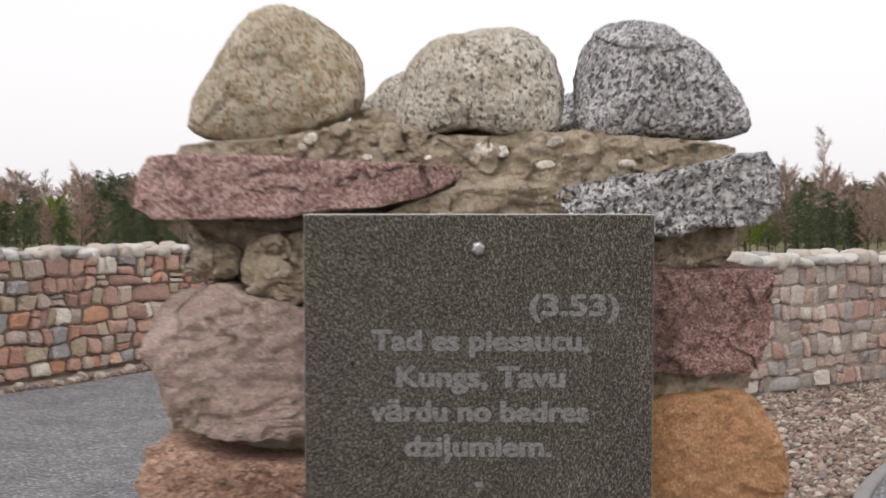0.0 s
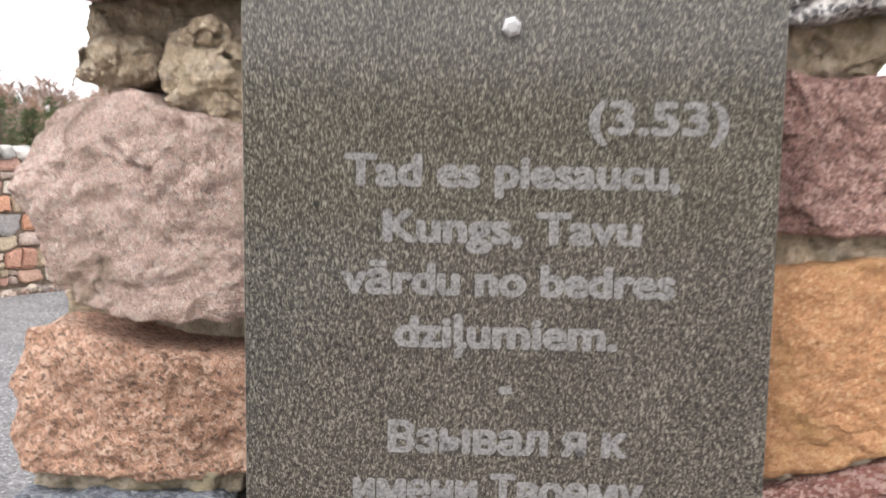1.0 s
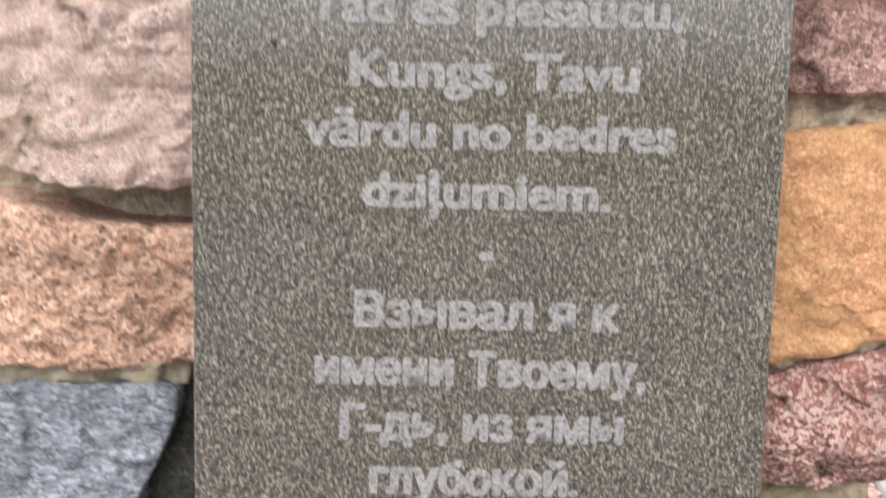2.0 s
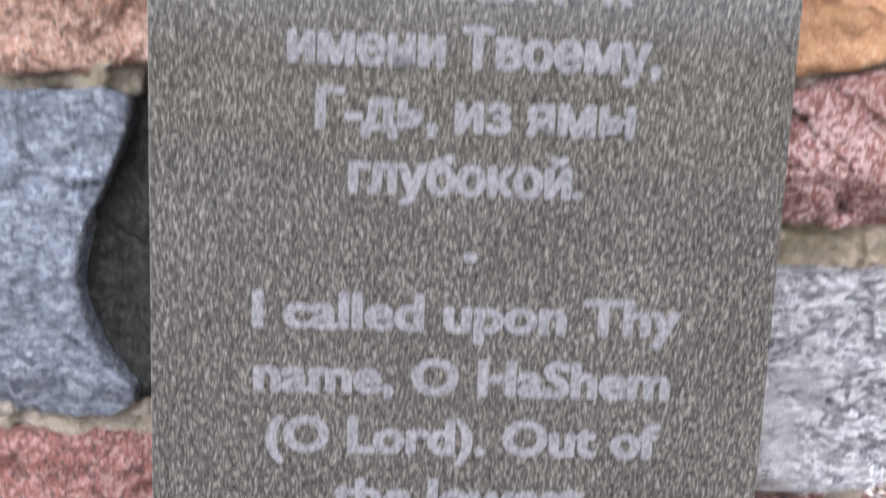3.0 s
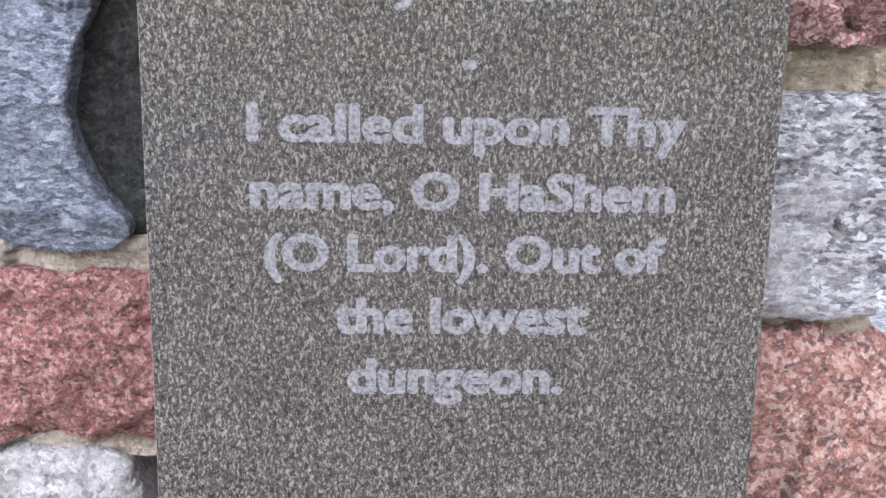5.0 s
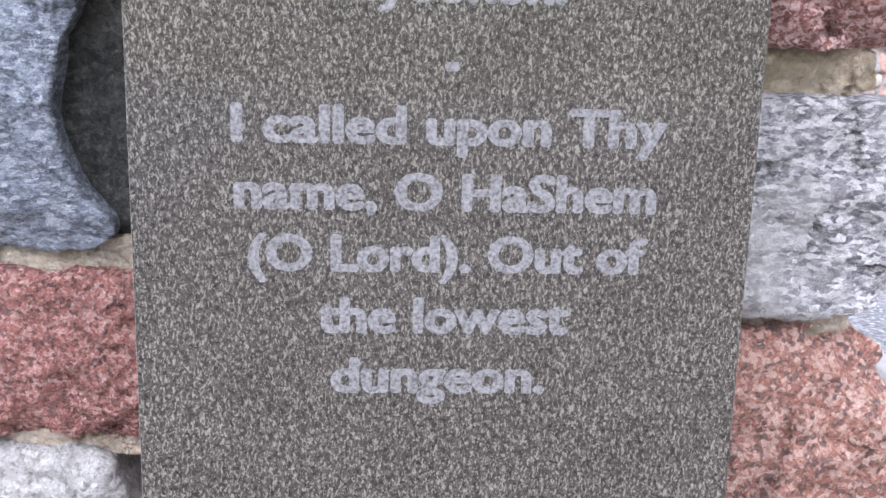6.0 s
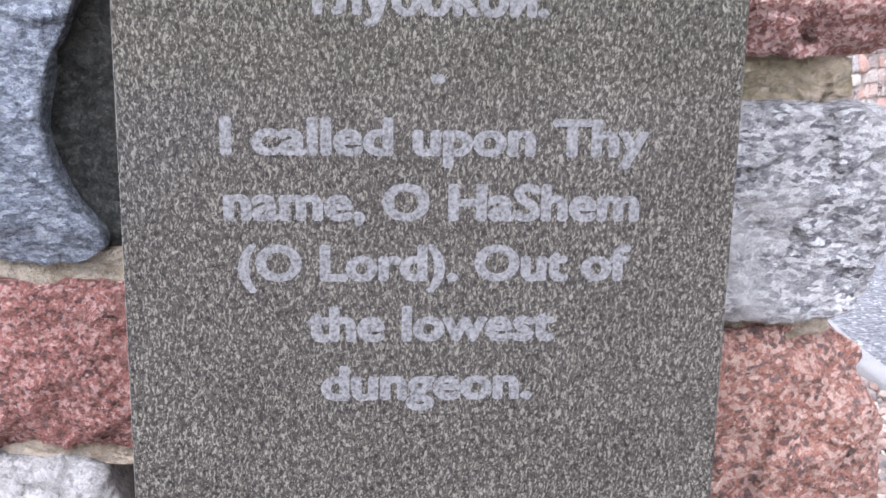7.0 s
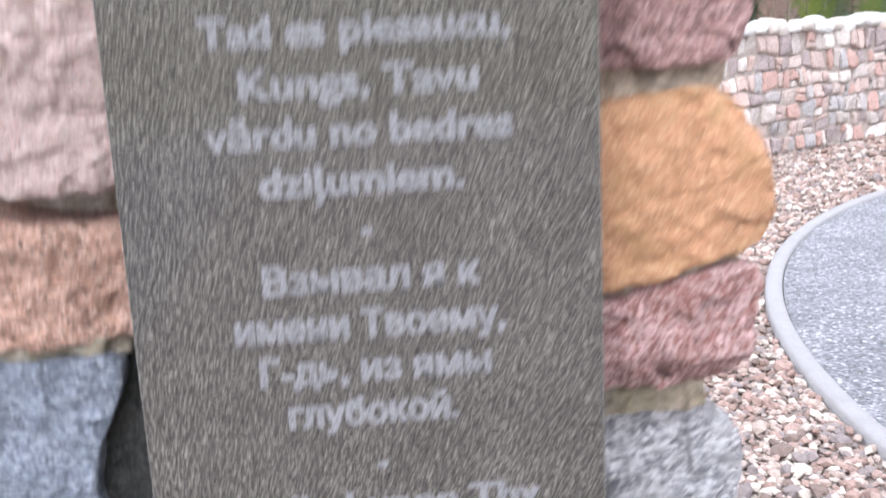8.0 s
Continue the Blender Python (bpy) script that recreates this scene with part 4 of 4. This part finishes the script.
def bare_tree(name, height, seed, bark, twig, label, spread=0.3, density=1.0, leaves=None):
    """A leafless tree: tapered stem, limbs, and a cloud of fine twigs."""
    rng = random.Random(seed)
    root = thing(name, pose(0, 0, 0), label, "tree", "trees behind the wall")
    tv, tf, cv, cf = [], [], [], []
    p, r = Vector((0, 0, -0.1)), height * 0.014 + 0.02
    spine = [p]
    steps = 9
    for i in range(steps):
        q = p + Vector((rng.uniform(-0.03, 0.03) * height / steps * 2, rng.uniform(-0.03, 0.03) * height / steps * 2, height / steps))
        r2 = r * 0.82
        tube(tv, tf, p, q, r, r2, 6)
        p, r = q, r2
        spine.append(q)

    def twigs(at, way, size, count):
        for _ in range(count):
            d = (way + Vector((rng.gauss(0, 1.2), rng.gauss(0, 1.2), rng.gauss(0.1, 0.9)))).normalized()
            s = at + way * rng.uniform(-0.3, 0.6) * size
            e = s + d * size * rng.uniform(0.4, 1.0)
            w = d.cross(Vector((rng.gauss(0, 1), rng.gauss(0, 1), rng.gauss(0, 1)))).normalized() * rng.uniform(0.006, 0.014) * (1 + height * 0.04)
            k = len(cv)
            if leaves:
                w = w * 3
                e = s + (e - s) * 0.22
            cv.extend((tuple(s - w), tuple(s + w), tuple(e)))
            cf.append((k, k + 1, k + 2))

    for i in range(2, steps + 1):
        for _ in range(int(5 * density) + 2):
            an, base = rng.uniform(0, 6.28), spine[i - 1].lerp(spine[i], rng.random())
            reach = height * spread * (0.3 + 0.75 * math.sin(math.pi * min(1.0, 0.12 + 0.8 * i / steps))) * rng.uniform(0.45, 1.0)
            tip = base + Vector((math.cos(an) * reach * 0.8, math.sin(an) * reach * 0.8, reach * rng.uniform(0.6, 1.3)))
            tube(cv, cf, base, tip, height * 0.0024 + 0.006, 0.004, 3)
            for s in range(4):
                twigs(base.lerp(tip, 0.4 + s * 0.2), (tip - base).normalized(), 0.35 + height * 0.045, int((26 if leaves else 17) * density))
    part("trunk", mesh_from("trunk", tv, tf, bark), root)
    part("crown", mesh_from("crown", cv, cf, twig), root)
    return root


def conifer(name, height, seed, label, width=0.24, bare=0.1):
    """A spruce or young pine: stem, drooping boughs, and thousands of needle sprays."""
    rng = random.Random(seed)
    root = thing(name, pose(0, 0, 0), label, "tree", "trees behind the wall")
    tv, tf, cv, cf = [], [], [], []
    tube(tv, tf, Vector((0, 0, -0.1)), Vector((0, 0, height)), height * 0.017 + 0.02, 0.01, 6)
    z = height * bare
    while z < height * 0.99:
        f = (z - height * bare) / (height * (1 - bare))
        reach = height * width * ((1 - f) ** 0.8 if width < 0.3 else 0.25 + 0.75 * math.sin(math.pi * min(1.0, 0.25 + 0.75 * f))) * rng.uniform(0.7, 1.15) + 0.12
        for b in range(rng.randint(5, 8)):
            an = rng.uniform(0, 6.28)
            d = Vector((math.cos(an), math.sin(an), rng.uniform(-0.3, 0.15)))
            base = Vector((0, 0, z + rng.uniform(-0.25, 0.25)))
            length = reach * rng.uniform(0.6, 1.1)
            tube(tv, tf, base, base + d * length * 0.9, 0.02, 0.005, 3)
            for s in range(14):
                c = base + d * length * (0.12 + 0.9 * s / 13) + Vector((rng.gauss(0, 0.1), rng.gauss(0, 0.1), rng.gauss(0, 0.09)))
                for _ in range(5):
                    w = Vector((rng.gauss(0, 1), rng.gauss(0, 1), rng.gauss(0, 0.4))).normalized() * rng.uniform(0.08, 0.17)
                    u = (d + Vector((rng.gauss(0, 0.9), rng.gauss(0, 0.9), rng.gauss(0.1, 0.35)))).normalized() * rng.uniform(0.08, 0.20)
                    k = len(cv)
                    cv.extend((tuple(c - w * 0.5), tuple(c + w * 0.5), tuple(c + u)))
                    cf.append((k, k + 1, k + 2))
        z += height * 0.034 + 0.06
    part("trunk", mesh_from("trunk", tv, tf, BARK), root)
    part("crown", mesh_from("crown", cv, cf, NEEDLES), root)
    return root


KINDS = {
    "spruce": [conifer("conifer", h, s, "dense dark green conifer behind the stone wall", w) for h, s, w in ((8.4, 1, 0.30), (6.6, 2, 0.40), (7.4, 3, 0.36))],
    "bare": [bare_tree("bare_tree", h, s, BARK, TWIGS, "leafless tree with reddish brown twigs", 0.26, 1.3) for h, s in ((8.2, 4), (7.4, 5), (9.0, 6))],
    "birch": [bare_tree("birch", h, s, BIRCHBARK, TWIGS, "tall leafless birch with a white trunk", 0.13, 0.7) for h, s in ((11.5, 7), (10.2, 8))],
    "bush": [bare_tree("bush", h, s, BARK, SPRING, "low bush with fresh yellow-green leaves", 0.5, 1.5, True) for h, s in ((3.6, 9), (3.0, 10))],
}
USED = set()


def plant(kind, which, x, y, turn, grow):
    src = KINDS[kind][which % len(KINDS[kind])]
    m = pose(x, y, -0.06, 0, 0, turn)
    if src not in USED:
        USED.add(src)
        src.matrix_world = m
        src.scale = (grow, grow, grow)
        return src
    ob = copy_thing(src, m)
    ob.scale = (grow, grow, grow)
    return ob


def wood(deg0, deg1, near, far, count, mix, seed, tall=1.0):
    """Trees scattered between two bearings (degrees from straight ahead, right is plus) and two distances."""
    rng = random.Random(seed)
    for i in range(count):
        b = radians(deg0 + (deg1 - deg0) * (i + rng.random()) / count)
        d = rng.uniform(near, far)
        kind = rng.choices(list(mix), list(mix.values()))[0]
        plant(kind, rng.randrange(9), d * math.sin(b), d * math.cos(b), rng.uniform(0, 360), rng.uniform(0.78, 1.05) * tall)


wood(-28, -9, 102, 135, 70, {"spruce": 3.5, "bare": 9, "birch": 0.5}, 21, 0.76)
wood(10, 34, 102, 135, 90, {"spruce": 3.5, "bare": 9, "birch": 0.5}, 22, 0.82)
wood(-9, 10, 105, 135, 16, {"spruce": 4, "bare": 4}, 23)
# unseen woods beside and behind the camera, added for the plaque to reflect
wood(34, 130, 105, 135, 45, {"spruce": 4, "bare": 5, "birch": 1}, 24)
wood(130, 235, 300, 380, 70, {"spruce": 4, "bare": 5, "birch": 1}, 25)
wood(235, 333, 105, 135, 45, {"spruce": 4, "bare": 5, "birch": 1}, 26)
plant("spruce", 0, -33.6, 97, 30, 0.80)
plant("spruce", 1, -31.2, 98, 75, 0.98)
plant("spruce", 2, -29.0, 97, 130, 0.78)
plant("spruce", 1, -27.2, 99, 200, 0.85)
plant("spruce", 2, -32.3, 96, 10, 0.82)
plant("spruce", 1, -29.8, 95, 300, 0.86)
plant("birch", 1, -37.6, 95, 40, 0.62)
plant("birch", 0, 34.2, 100, 0, 0.9)
plant("birch", 1, 42.0, 102, 90, 0.95)
plant("bush", 0, -35.5, 92, 0, 1.0)
plant("bush", 1, -25.2, 92, 50, 1.1)
plant("bush", 0, -27.0, 95, 200, 0.9)
plant("bush", 1, -39, 94, 100, 0.8)


def undergrowth(deg0, deg1, count, seed):
    """Young pines and shrubs between the wall and the wood."""
    rng = random.Random(seed)
    for i in range(count):
        b = radians(deg0 + (deg1 - deg0) * (i + rng.random()) / count)
        d = rng.uniform(58, 90)
        kind = rng.choices(("spruce", "bush", "bare"), (6, 1.2, 2))[0]
        size = {"spruce": 0.40, "bush": 0.75, "bare": 0.45}[kind] * rng.uniform(0.65, 1.3)
        plant(kind, rng.randrange(9), d * math.sin(b), d * math.cos(b), rng.uniform(0, 360), size)


undergrowth(-28, -9, 70, 31)
undergrowth(11, 36, 95, 32)

# dark flecks in the polished face
for x, z, r in ((-0.144, 1.279, 0.0028), (0.146, 1.131, 0.0024), (0.135, 0.853, 0.002)):
    part("fleck", rock("fleck", (x - r, z - r * 1.5), (x + r, z - r * 1.5), (x + r, z + r * 1.5), (x - r, z + r * 1.5), -0.0003, 0.002, DARK, 2.5, 0.0004, 400, 91, 6), plaque, "dark mineral fleck")
